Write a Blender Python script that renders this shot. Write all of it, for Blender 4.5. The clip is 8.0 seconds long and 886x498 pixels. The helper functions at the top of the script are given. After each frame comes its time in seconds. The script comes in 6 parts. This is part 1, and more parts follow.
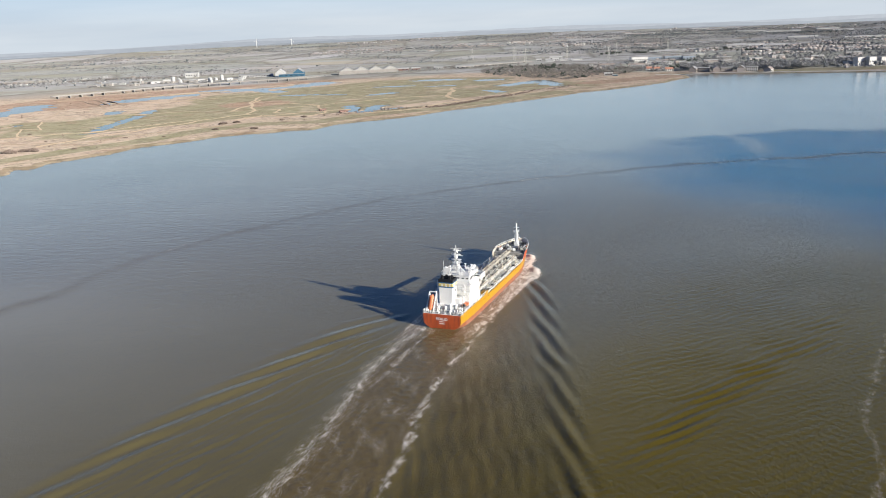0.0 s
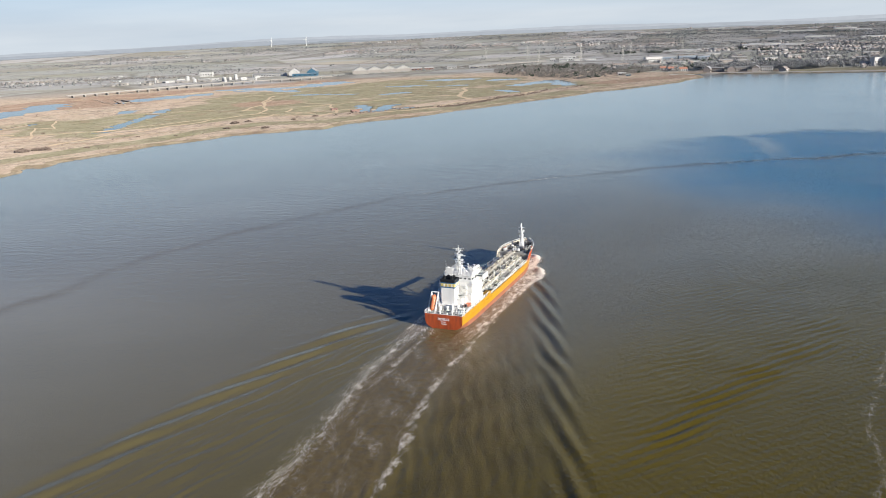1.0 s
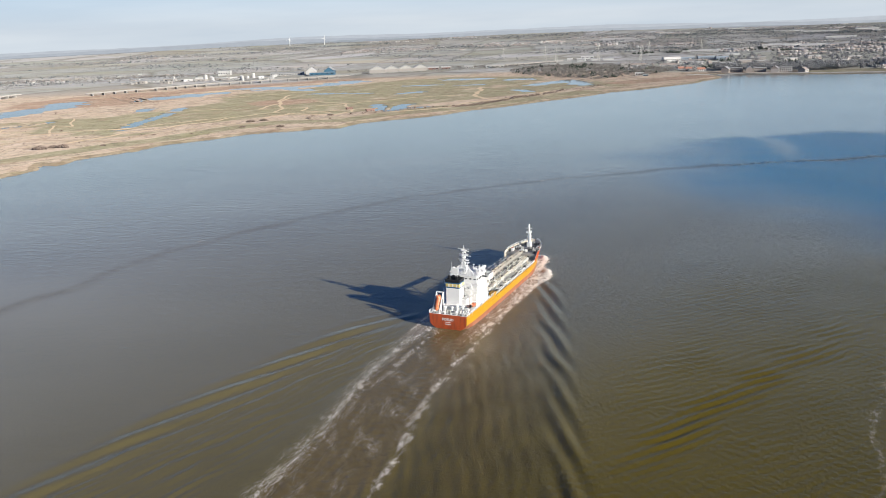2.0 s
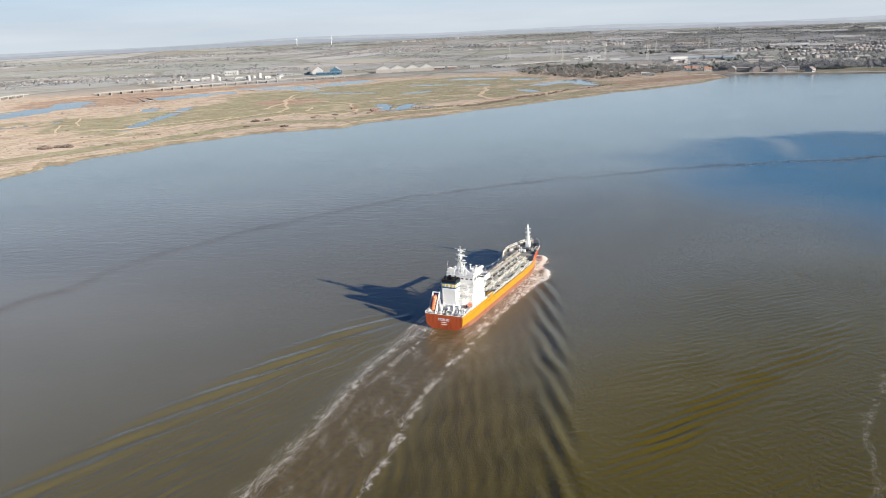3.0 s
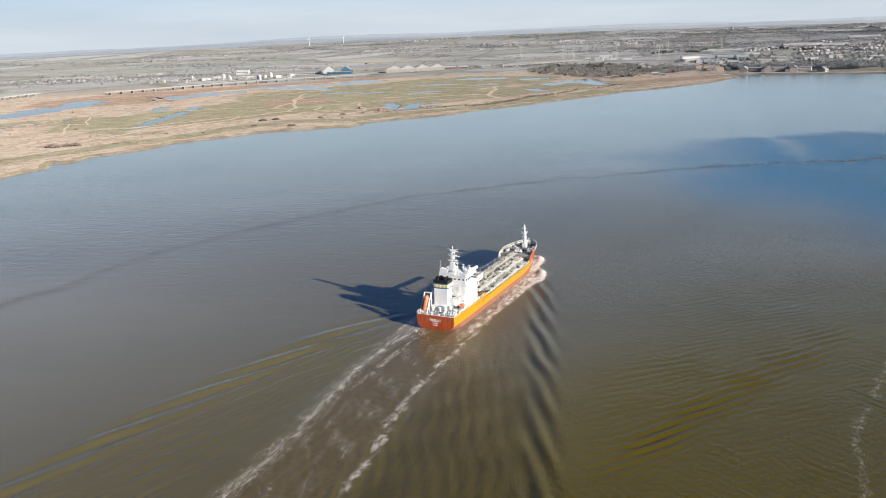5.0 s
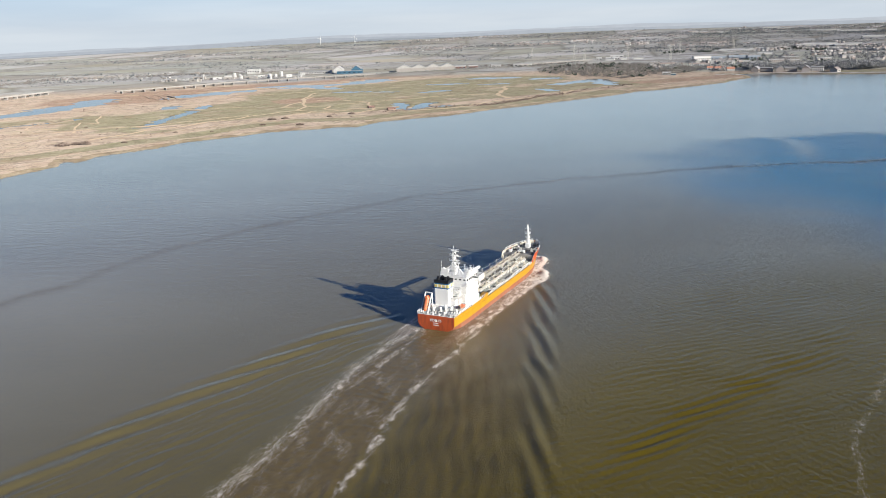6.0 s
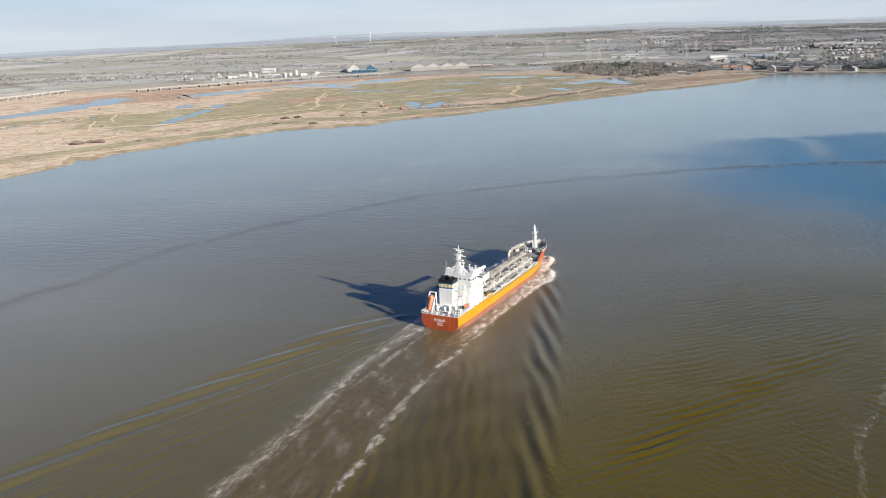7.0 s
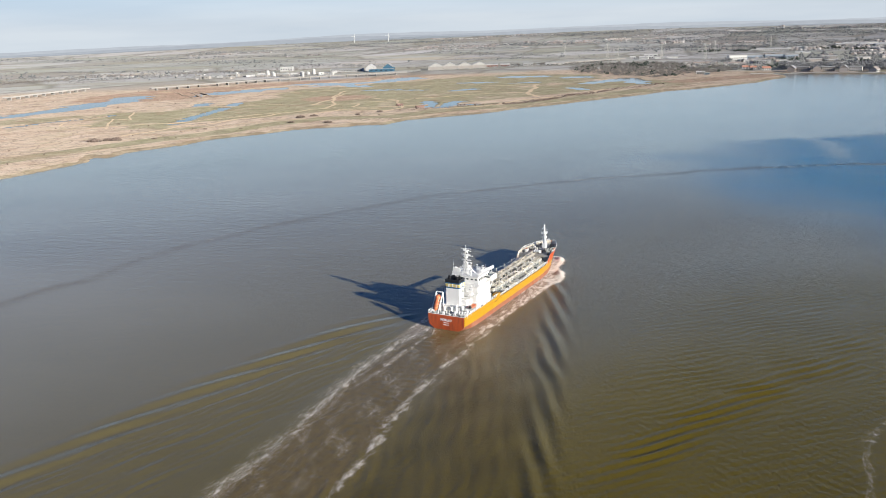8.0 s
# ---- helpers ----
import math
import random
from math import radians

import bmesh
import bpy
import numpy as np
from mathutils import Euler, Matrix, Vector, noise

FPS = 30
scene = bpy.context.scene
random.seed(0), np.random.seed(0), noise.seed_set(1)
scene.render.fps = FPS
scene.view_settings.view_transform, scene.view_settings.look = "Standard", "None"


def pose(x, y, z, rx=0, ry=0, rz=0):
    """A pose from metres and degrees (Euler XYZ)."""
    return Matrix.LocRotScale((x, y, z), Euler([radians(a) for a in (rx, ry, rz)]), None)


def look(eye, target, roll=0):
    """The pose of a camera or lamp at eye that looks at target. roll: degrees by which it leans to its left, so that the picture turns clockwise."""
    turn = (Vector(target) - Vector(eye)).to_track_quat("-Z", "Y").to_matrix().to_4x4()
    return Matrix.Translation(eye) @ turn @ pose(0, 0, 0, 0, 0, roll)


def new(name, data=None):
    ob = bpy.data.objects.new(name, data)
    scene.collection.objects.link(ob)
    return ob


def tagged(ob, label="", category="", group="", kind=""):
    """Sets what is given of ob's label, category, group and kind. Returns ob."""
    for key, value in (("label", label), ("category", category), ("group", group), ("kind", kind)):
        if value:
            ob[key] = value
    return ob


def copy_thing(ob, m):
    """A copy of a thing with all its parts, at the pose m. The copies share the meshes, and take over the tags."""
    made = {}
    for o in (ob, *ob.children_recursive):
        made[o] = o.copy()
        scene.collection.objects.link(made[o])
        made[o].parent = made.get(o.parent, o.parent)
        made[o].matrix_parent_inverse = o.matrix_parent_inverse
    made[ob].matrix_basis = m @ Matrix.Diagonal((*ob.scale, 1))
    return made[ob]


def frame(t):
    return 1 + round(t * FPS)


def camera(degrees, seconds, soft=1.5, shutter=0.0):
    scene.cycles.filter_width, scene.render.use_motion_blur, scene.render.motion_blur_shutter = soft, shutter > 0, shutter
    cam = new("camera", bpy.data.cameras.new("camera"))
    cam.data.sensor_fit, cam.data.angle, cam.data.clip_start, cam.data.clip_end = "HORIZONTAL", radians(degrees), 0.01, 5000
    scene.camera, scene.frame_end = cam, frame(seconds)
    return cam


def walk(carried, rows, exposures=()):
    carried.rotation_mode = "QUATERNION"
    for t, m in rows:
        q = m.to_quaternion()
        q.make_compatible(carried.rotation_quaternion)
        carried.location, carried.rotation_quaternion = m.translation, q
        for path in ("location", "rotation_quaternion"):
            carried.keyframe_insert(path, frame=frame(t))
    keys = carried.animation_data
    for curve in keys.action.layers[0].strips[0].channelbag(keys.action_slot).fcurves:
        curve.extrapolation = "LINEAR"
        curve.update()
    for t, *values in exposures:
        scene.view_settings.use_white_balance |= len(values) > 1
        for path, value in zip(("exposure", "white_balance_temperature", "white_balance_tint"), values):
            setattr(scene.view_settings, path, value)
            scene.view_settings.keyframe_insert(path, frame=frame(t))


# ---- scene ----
cam = camera(56.6, 8.0, soft=0.9)
PATH = [
    (0, (106.919, -254.19, 102.392), (106.178, -252.404, 101.879), -2.3),
    (0.5, (108.525, -252.578, 102.021), (107.77, -250.798, 101.508), -2.3),
    (1, (110.326, -251.351, 101.964), (109.554, -249.579, 101.452), -2.3),
    (1.5, (112.206, -250.31, 102.022), (111.412, -248.547, 101.51), -2.2),
    (3, (117.635, -247.63, 101.987), (116.809, -245.882, 101.475), -2.2),
    (3.5, (119.147, -246.483, 101.814), (118.315, -244.738, 101.302), -2.2),
    (4, (120.532, -245.193, 101.695), (119.694, -243.451, 101.182), -2.2),
    (4.5, (122.018, -243.898, 101.47), (121.173, -242.159, 100.958), -2.2),
    (6, (126.268, -240.667, 101.267), (125.391, -238.944, 100.755), -2.1),
    (6.5, (127.895, -239.688, 101.231), (127.003, -237.973, 100.719), -2.1),
    (7, (129.435, -238.716, 101.293), (128.526, -237.01, 100.78), -2.1),
    (7.5, (130.743, -237.309, 101.11), (129.815, -235.613, 100.598), -2.1),
    (8, (131.865, -235.634, 100.795), (130.919, -233.948, 100.282), -2.0),
]
walk(cam, [(t, look(a, b, r)) for t, a, b, r in PATH])

# ---- light ----
SUN_TO = Vector((0.963 * math.cos(radians(17.4)), -0.268 * math.cos(radians(17.4)), math.sin(radians(17.4))))
world = bpy.data.worlds.new("sky")
scene.world = world
world.use_nodes = True
wn = world.node_tree.nodes
sky = wn.new("ShaderNodeTexSky")
sky.sky_type, sky.sun_disc = "NISHITA", False
sky.sun_elevation, sky.sun_rotation = radians(17.4), math.atan2(SUN_TO.x, SUN_TO.y)
sky.altitude, sky.air_density, sky.dust_density, sky.ozone_density = 0, 0.8, 0.2, 3.5
# a pale winter haze lies all round on the horizon
up = wn.new("ShaderNodeSeparateXYZ")
world.node_tree.links.new(wn.new("ShaderNodeTexCoord").outputs["Generated"], up.inputs[0])
veil = wn.new("ShaderNodeMapRange")
veil.interpolation_type = "SMOOTHERSTEP"
for k, v in ((1, 0.10), (2, 0.265), (3, 0.97), (4, 0.0)):
    veil.inputs[k].default_value = v
world.node_tree.links.new(up.outputs[2], veil.inputs[0])
hazy = wn.new("ShaderNodeMix")
hazy.data_type = "RGBA"
hazy.inputs[7].default_value = (6.1, 6.85, 7.75, 1)
world.node_tree.links.new(veil.outputs[0], hazy.inputs[0])
# thin streaks of cloud in the haze
streak = wn.new("ShaderNodeMapping")
streak.inputs["Scale"].default_value = (1.5, 1.5, 14)
world.node_tree.links.new(up.inputs[0].links[0].from_socket, streak.inputs[0])
cloud = wn.new("ShaderNodeTexNoise")
cloud.inputs["Scale"].default_value, cloud.inputs["Detail"].default_value = 2.2, 5
world.node_tree.links.new(streak.outputs[0], cloud.inputs["Vector"])
tone = wn.new("ShaderNodeMix")
tone.data_type = "RGBA"
tone.inputs[6].default_value, tone.inputs[7].default_value = (6.7, 7.6, 8.6, 1), (8.0, 8.7, 9.4, 1)
spread_out = wn.new("ShaderNodeMapRange")
spread_out.inputs[1].default_value, spread_out.inputs[2].default_value = 0.35, 0.65
world.node_tree.links.new(cloud.outputs[0], spread_out.inputs[0])
world.node_tree.links.new(spread_out.outputs[0], tone.inputs[0])
low = wn.new("ShaderNodeMapRange")
low.inputs[1].default_value, low.inputs[2].default_value = 0.015, 0.10
world.node_tree.links.new(up.outputs[2], low.inputs[0])
rise = wn.new("ShaderNodeMix")
rise.data_type = "RGBA"
rise.inputs[7].default_value = (6.0, 8.5, 10.7, 1)
for a, b in ((low.outputs[0], 0), (tone.outputs[2], 6)):
    world.node_tree.links.new(a, rise.inputs[b])
world.node_tree.links.new(rise.outputs[2], hazy.inputs[7])
deep = wn.new("ShaderNodeMix")  # clear cold air overhead
deep.data_type, deep.blend_type = "RGBA", "MULTIPLY"
deep.inputs[0].default_value, deep.inputs[7].default_value = 1.0, (0.085, 0.44, 0.9, 1)
world.node_tree.links.new(sky.outputs[0], deep.inputs[6])
world.node_tree.links.new(deep.outputs[2], hazy.inputs[6])
world.node_tree.links.new(hazy.outputs[2], wn["Background"].inputs[0])
wn["Background"].inputs[1].default_value = 0.052
sun = new("sun", bpy.data.lights.new("sun", "SUN"))
sun.data.energy, sun.data.angle, sun.data.color = 4.8, radians(0.53), (1.0, 0.94, 0.84)
sun.matrix_world = look(SUN_TO * 500, (0, 0, 0))
scene.view_settings.exposure = 0.75


# ---- materials ----
class Nodes:
    """A small writer of node trees."""
    def __init__(self, name, rough=0.6, metal=0.0, spec=0.5):
        self.m = bpy.data.materials.new(name)
        self.m.use_nodes = True
        self.t = self.m.node_tree
        self.b = self.t.nodes["Principled BSDF"]
        self.set(rough, "Roughness"), self.set(metal, "Metallic"), self.set(spec, "Specular IOR Level")

    def node(self, kind):
        return self.t.nodes.new("ShaderNode" + kind)

    def put(self, socket, value):
        if isinstance(value, bpy.types.NodeSocket):
            self.t.links.new(value, socket)
        else:
            socket.default_value = (*value, 1) if isinstance(value, tuple) and len(value) == 3 and socket.type == "RGBA" else value

    def set(self, value, name):
        self.put(self.b.inputs[name], value)

    def place(self, scale=(1, 1, 1), local=False, turn=0.0):
        n = self.node("Mapping")
        n.inputs["Scale"].default_value, n.inputs["Rotation"].default_value = scale, (0, 0, radians(turn))
        src = self.node("TexCoord").outputs["Object"] if local else self.node("NewGeometry").outputs["Position"]
        self.t.links.new(src, n.inputs[0])
        return n.outputs[0]

    def along(self, turn, long, wide):
        """World places squeezed so that a pattern runs long metres in the direction turn for wide metres across it."""
        n = self.node("Mapping")
        n.vector_type = "TEXTURE"
        n.inputs["Scale"].default_value, n.inputs["Rotation"].default_value = (long, wide, 1), (0, 0, radians(turn))
        self.t.links.new(self.node("NewGeometry").outputs["Position"], n.inputs[0])
        return n.outputs[0]

    def noise(self, scale, detail=4.0, rough=0.55, at=None, warp=0.0):
        n = self.node("TexNoise")
        self.t.links.new(at or self.place(), n.inputs["Vector"])
        n.inputs["Scale"].default_value, n.inputs["Detail"].default_value = scale, detail
        n.inputs["Roughness"].default_value, n.inputs["Distortion"].default_value = rough, warp
        return n.outputs[0]

    def colour_noise(self, scale):
        n = self.node("TexNoise")
        self.t.links.new(self.place(), n.inputs["Vector"])
        n.inputs["Scale"].default_value = scale
        return n.outputs[1]

    def ramp(self, value, *stops):
        n = self.node("ValToRGB")
        while len(n.color_ramp.elements) < len(stops):
            n.color_ramp.elements.new(0.5)
        for e, (at, c) in zip(n.color_ramp.elements, stops):
            e.position, e.color = at, (*(c if isinstance(c, tuple) else (c, c, c)), 1)
        self.put(n.inputs[0], value)
        return n.outputs[0]

    def mix(self, f, a, b, how="MIX"):
        n = self.node("Mix")
        n.data_type, n.blend_type = "RGBA", how
        for i, v in ((0, f), (6, a), (7, b)):
            self.put(n.inputs[i], v)
        return n.outputs[2]

    def math(self, how, a, b=0.0, clamp=False):
        n = self.node("Math")
        n.operation, n.use_clamp = how, clamp
        self.put(n.inputs[0], a), self.put(n.inputs[1], b)
        return n.outputs[0]

    def attr(self, name):
        n = self.node("Attribute")
        n.attribute_name = name
        return n.outputs["Fac"]

    def random(self):
        return self.node("ObjectInfo").outputs["Random"]

    def island(self):
        return self.node("NewGeometry").outputs["Random Per Island"]

    def bump(self, height, strength=0.3, distance=0.05, under=None):
        n = self.node("Bump")
        n.inputs["Distance"].default_value = distance
        self.put(n.inputs["Strength"], strength), self.put(n.inputs["Height"], height)
        if under:
            self.put(n.inputs["Normal"], under)
        self.set(n.outputs[0], "Normal")
        return n.outputs[0]


def paint(name, colour, rough=0.5, metal=0.0, dirt=0.25, scale=0.6, streak=False, dirty=None, relief=0.02):
    """Painted or raw metal with stains, streaks and a fine relief."""
    n = Nodes(name, rough, metal)
    n.set(0.8 if rough > 0.8 else 0.0, "Diffuse Roughness")
    at = n.place((1, 1, 0.18) if streak else (1, 1, 1), local=True)
    big, fine = n.noise(scale, 6, 0.6, at), n.noise(9.0, 3, 0.6, n.place(local=True))
    worn = dirty or tuple(c * 0.5 for c in colour)
    c = n.mix(n.math("MULTIPLY", n.ramp(big, (0.42, 0.0), (0.75, 1.0)), dirt), colour, worn)
    n.set(n.mix(0.12, c, fine, "OVERLAY"), "Base Color")
    n.set(n.ramp(fine, (0.2, max(rough - 0.1, 0.03)), (0.8, min(rough + 0.12, 1.0))), "Roughness")
    n.bump(big, 0.25, relief)
    return n.m


def water_material():
    n = Nodes("river_water", 0.1)
    n.b.inputs["IOR"].default_value = 1.333
    n.set(0.55, "Diffuse Roughness")  # silt in the water throws light back
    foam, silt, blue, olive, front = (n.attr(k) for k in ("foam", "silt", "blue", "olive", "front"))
    lively = n.attr("lively")
    wide = n.ramp(n.noise(0.012, 5, 0.65, n.along(24, 2.5, 1)), (0.3, 0.0), (0.7, 1.0))
    c = n.mix(wide, (0.091, 0.083, 0.055), (0.104, 0.095, 0.065))
    # paler base beyond the front, partly pale sky reflection put into the colour
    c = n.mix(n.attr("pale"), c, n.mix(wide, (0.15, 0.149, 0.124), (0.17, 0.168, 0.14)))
    c = n.mix(olive, c, n.mix(wide, (0.082, 0.061, 0.003), (0.105, 0.077, 0.005)))
    c = n.mix(silt, c, n.mix(n.noise(0.11, 5, 0.65), (0.078, 0.056, 0.019), (0.11, 0.078, 0.03)))
    c = n.mix(n.attr("airy"), c, n.mix(n.noise(0.7, 5, 0.7, n.place((1, 0.45, 1))), (0.15, 0.1, 0.07), (0.33, 0.245, 0.2)))
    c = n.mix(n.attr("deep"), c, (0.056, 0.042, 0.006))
    # the blue sky that ruffled water mirrors is put into the base colour here
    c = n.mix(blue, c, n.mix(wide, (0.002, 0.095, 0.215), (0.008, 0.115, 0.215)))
    c = n.mix(n.math("MULTIPLY", front, n.ramp(n.noise(0.09, 4, 0.6), (0.3, 0.65), (0.6, 1.0))), c, (0.074, 0.055, 0.031))
    # foam breaks up into threads, cells and clots
    bend = n.mix(1.0, n.place((1, 0.36, 1)), n.colour_noise(0.5), "ADD")
    thread = n.ramp(n.math("ABSOLUTE", n.math("SUBTRACT", n.noise(1.5, 5, 0.65, bend, 1.0), 0.5)), (0.0, 1.0), (0.05, 0.0))
    fine = n.ramp(n.math("ABSOLUTE", n.math("SUBTRACT", n.noise(3.8, 4, 0.65, bend, 0.8), 0.5)), (0.0, 1.0), (0.08, 0.0))
    grain = n.noise(3.4, 5, 0.8)
    clot = n.ramp(n.noise(0.55, 4, 0.7, n.place((1, 0.5, 1))), (0.3, 0.35), (0.7, 1.35))
    amount = n.math("MULTIPLY", foam, clot)
    both = n.math("ADD", n.math("ADD", n.math("MULTIPLY", thread, 0.42), n.math("MULTIPLY", fine, 0.26)), n.math("MULTIPLY", grain, 0.5))
    mask = n.math("MULTIPLY", n.math("SUBTRACT", n.math("ADD", amount, both), 0.84), 3.2, clamp=True)
    mask = n.math("MULTIPLY", mask, n.ramp(foam, (0.05, 0.0), (0.16, 1.0)))
    n.set(n.mix(mask, c, (0.66, 0.6, 0.54)), "Base Color")
    calm = n.ramp(n.noise(0.006, 3, 0.5), (0.35, 0.04), (0.7, 0.08))
    calm = n.mix(blue, calm, (0.25, 0.25, 0.25))
    n.set(n.mix(mask, n.mix(front, calm, (0.3, 0.3, 0.3)), (0.75, 0.75, 0.75)), "Roughness")
    n.set(n.mix(front, (0.5, 0.5, 0.5), (0.25, 0.25, 0.25)), "Specular IOR Level")
    # wind ripples: their crests run across the river
    swell = n.noise(0.24, 4, 0.6, n.along(20, 2.2, 1))
    chop = n.noise(1.5, 5, 0.7, n.along(116, 1.6, 1), 0.5)
    first = n.bump(swell, n.math("MULTIPLY", n.math("SUBTRACT", 1.25, lively), 0.26), 0.4)
    second = n.bump(chop, n.math("MULTIPLY", n.math("ADD", lively, 0.2), 0.7), 0.23, first)
    third = n.bump(n.noise(3.1, 3, 0.65, n.along(110, 1.6, 1)), n.math("MULTIPLY", n.math("ADD", lively, 0.1), 0.8), 0.05, second)
    n.bump(mask, 0.4, 0.15, third)
    return n.m


def land_material():
    n = Nodes("marsh_ground", 0.95, spec=0.15)
    n.set(1.0, "Diffuse Roughness")
    green, red, shore, far, town = (n.attr(k) for k in ("green", "red", "shore", "far", "town"))
    wide, mid, fine = n.noise(0.011, 5, 0.6), n.noise(0.05, 5, 0.65), n.noise(0.35, 4, 0.7)
    tan = n.mix(n.ramp(mid, (0.35, 0.0), (0.68, 1.0)), (0.312, 0.245, 0.190), (0.385, 0.319, 0.268))
    grass = n.mix(n.ramp(mid, (0.3, 0.0), (0.7, 1.0)), (0.161, 0.154, 0.098), (0.250, 0.228, 0.160))
    rust = n.mix(n.ramp(fine, (0.3, 0.0), (0.7, 1.0)), (0.218, 0.149, 0.114), (0.291, 0.209, 0.162))
    edge = n.ramp(n.math("ADD", green, n.math("MULTIPLY", n.math("SUBTRACT", wide, 0.5), 1.5)), (0.42, 0.0), (0.58, 1.0))
    c = n.mix(edge, tan, grass)
    c = n.mix(n.ramp(n.math("ADD", red, n.math("MULTIPLY", n.math("SUBTRACT", mid, 0.5), 1.2)), (0.45, 0.0), (0.65, 1.0)), c, rust)
    c = n.mix(n.ramp(n.math("ADD", shore, n.math("MULTIPLY", n.math("SUBTRACT", fine, 0.5), 0.5)), (0.4, 0.0), (0.6, 1.0)), c, n.mix(n.ramp(mid, (0.4, 0.0), (0.6, 1.0)), (0.177, 0.143, 0.099), (0.260, 0.217, 0.156)))
    # inland: a patchwork of fields, with distance haze greyed into their colours
    cell = n.node("TexVoronoi")
    n.put(cell.inputs["Vector"], n.mix(0.04, n.place((0.0042, 0.0019, 0), turn=33), n.node("TexNoise").outputs[1], "ADD"))
    cell.inputs["Scale"].default_value = 1.0
    key = n.node("SeparateColor")
    n.put(key.inputs[0], cell.outputs["Color"])
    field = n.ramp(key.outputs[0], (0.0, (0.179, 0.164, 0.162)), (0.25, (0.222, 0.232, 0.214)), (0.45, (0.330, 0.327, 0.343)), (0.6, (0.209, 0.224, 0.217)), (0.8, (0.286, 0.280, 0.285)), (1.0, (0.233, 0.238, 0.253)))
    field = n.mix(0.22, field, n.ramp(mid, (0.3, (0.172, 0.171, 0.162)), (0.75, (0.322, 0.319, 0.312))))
    rim = n.node("TexVoronoi")
    rim.feature = "DISTANCE_TO_EDGE"
    n.put(rim.inputs["Vector"], cell.inputs["Vector"].links[0].from_socket)
    rim.inputs["Scale"].default_value = 1.0
    field = n.mix(n.math("MULTIPLY", n.ramp(rim.outputs["Distance"], (0.0, 1.0), (0.05, 0.0)), 0.7), field, (0.083, 0.080, 0.072))
    scrub = n.noise(0.011, 7, 0.72, n.along(25, 2.2, 1), 0.5)
    field = n.mix(n.math("MULTIPLY", n.ramp(scrub, (0.5, 0.0), (0.62, 1.0)), 0.6), field, (0.13, 0.125, 0.11))
    soil = n.noise(0.0032, 4, 0.6, n.along(25, 2.5, 1))
    field = n.mix(n.math("MULTIPLY", n.ramp(soil, (0.45, 0.0), (0.65, 1.0)), 0.45), field, (0.2, 0.185, 0.12))
    field = n.mix(n.math("MULTIPLY", n.ramp(soil, (0.3, 1.0), (0.42, 0.0)), 0.5), field, (0.32, 0.265, 0.19))
    creek = n.ramp(n.math("ABSOLUTE", n.math("SUBTRACT", n.noise(0.016, 5, 0.6, n.place((1, 1, 1)), 1.5), 0.5)), (0.0, 1.0), (0.03, 0.0))
    c = n.mix(n.math("MULTIPLY", creek, 0.5), c, (0.083, 0.069, 0.057))
    pale = n.ramp(n.noise(0.028, 6, 0.7, n.place((1, 0.6, 1), turn=30)), (0.52, 0.0), (0.62, 1.0))
    c = n.mix(n.math("MULTIPLY", pale, 0.5), c, (0.322, 0.275, 0.210))
    lines = n.noise(0.06, 5, 0.7, n.place((1.0, 0.22, 1), turn=-14))
    c = n.mix(n.math("MULTIPLY", n.ramp(lines, (0.55, 0.0), (0.66, 1.0)), 0.4), c, (0.172, 0.138, 0.102))
    c = n.mix(n.math("MULTIPLY", n.ramp(lines, (0.34, 1.0), (0.43, 0.0)), 0.45), c, (0.187, 0.184, 0.111))
    blotch = n.noise(0.022, 8, 0.78, n.along(58, 1.8, 1), 0.6)
    c = n.mix(n.math("MULTIPLY", n.ramp(blotch, (0.53, 0.0), (0.6, 1.0)), 0.45), c, (0.2, 0.135, 0.095))
    c = n.mix(n.math("MULTIPLY", n.ramp(blotch, (0.36, 1.0), (0.44, 0.0)), 0.4), c, (0.2, 0.19, 0.1))
    gully = n.ramp(n.math("ABSOLUTE", n.math("SUBTRACT", n.noise(0.03, 4, 0.55, n.along(58, 1.5, 1), 1.0), 0.5)), (0.0, 1.0), (0.02, 0.0))
    c = n.mix(n.math("MULTIPLY", gully, 0.55), c, (0.09, 0.075, 0.058))
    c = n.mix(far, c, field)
    c = n.mix(n.math("MULTIPLY", town, 0.85), c, n.mix(mid, (0.2, 0.205, 0.18), (0.3, 0.3, 0.26)))
    n.set(n.mix(0.35, c, fine, "OVERLAY"), "Base Color")
    n.bump(n.math("ADD", mid, n.math("MULTIPLY", fine, 0.6)), 0.7, 1.2)
    return n.m


def leaf_material(name, dark, light):
    n = Nodes(name, 0.95, spec=0.1)
    n.set(1.0, "Diffuse Roughness")
    c = n.mix(n.island(), dark, light)
    n.set(n.mix(0.6, c, n.noise(0.8, 4, 0.7), "OVERLAY"), "Base Color")
    n.bump(n.noise(1.2, 4, 0.7), 1.0, 0.6)
    return n.m


def wall_material(name, *colours):
    """Masonry that differs from house to house."""
    n = Nodes(name, 0.85, spec=0.2)
    steps = [(i / max(len(colours) - 1, 1), c) for i, c in enumerate(colours)]
    pick = n.ramp(n.island() if name.startswith("joined") else n.random(), *steps)
    n.set(n.mix(0.25, pick, n.noise(0.5, 4), "OVERLAY"), "Base Color")
    return n.m


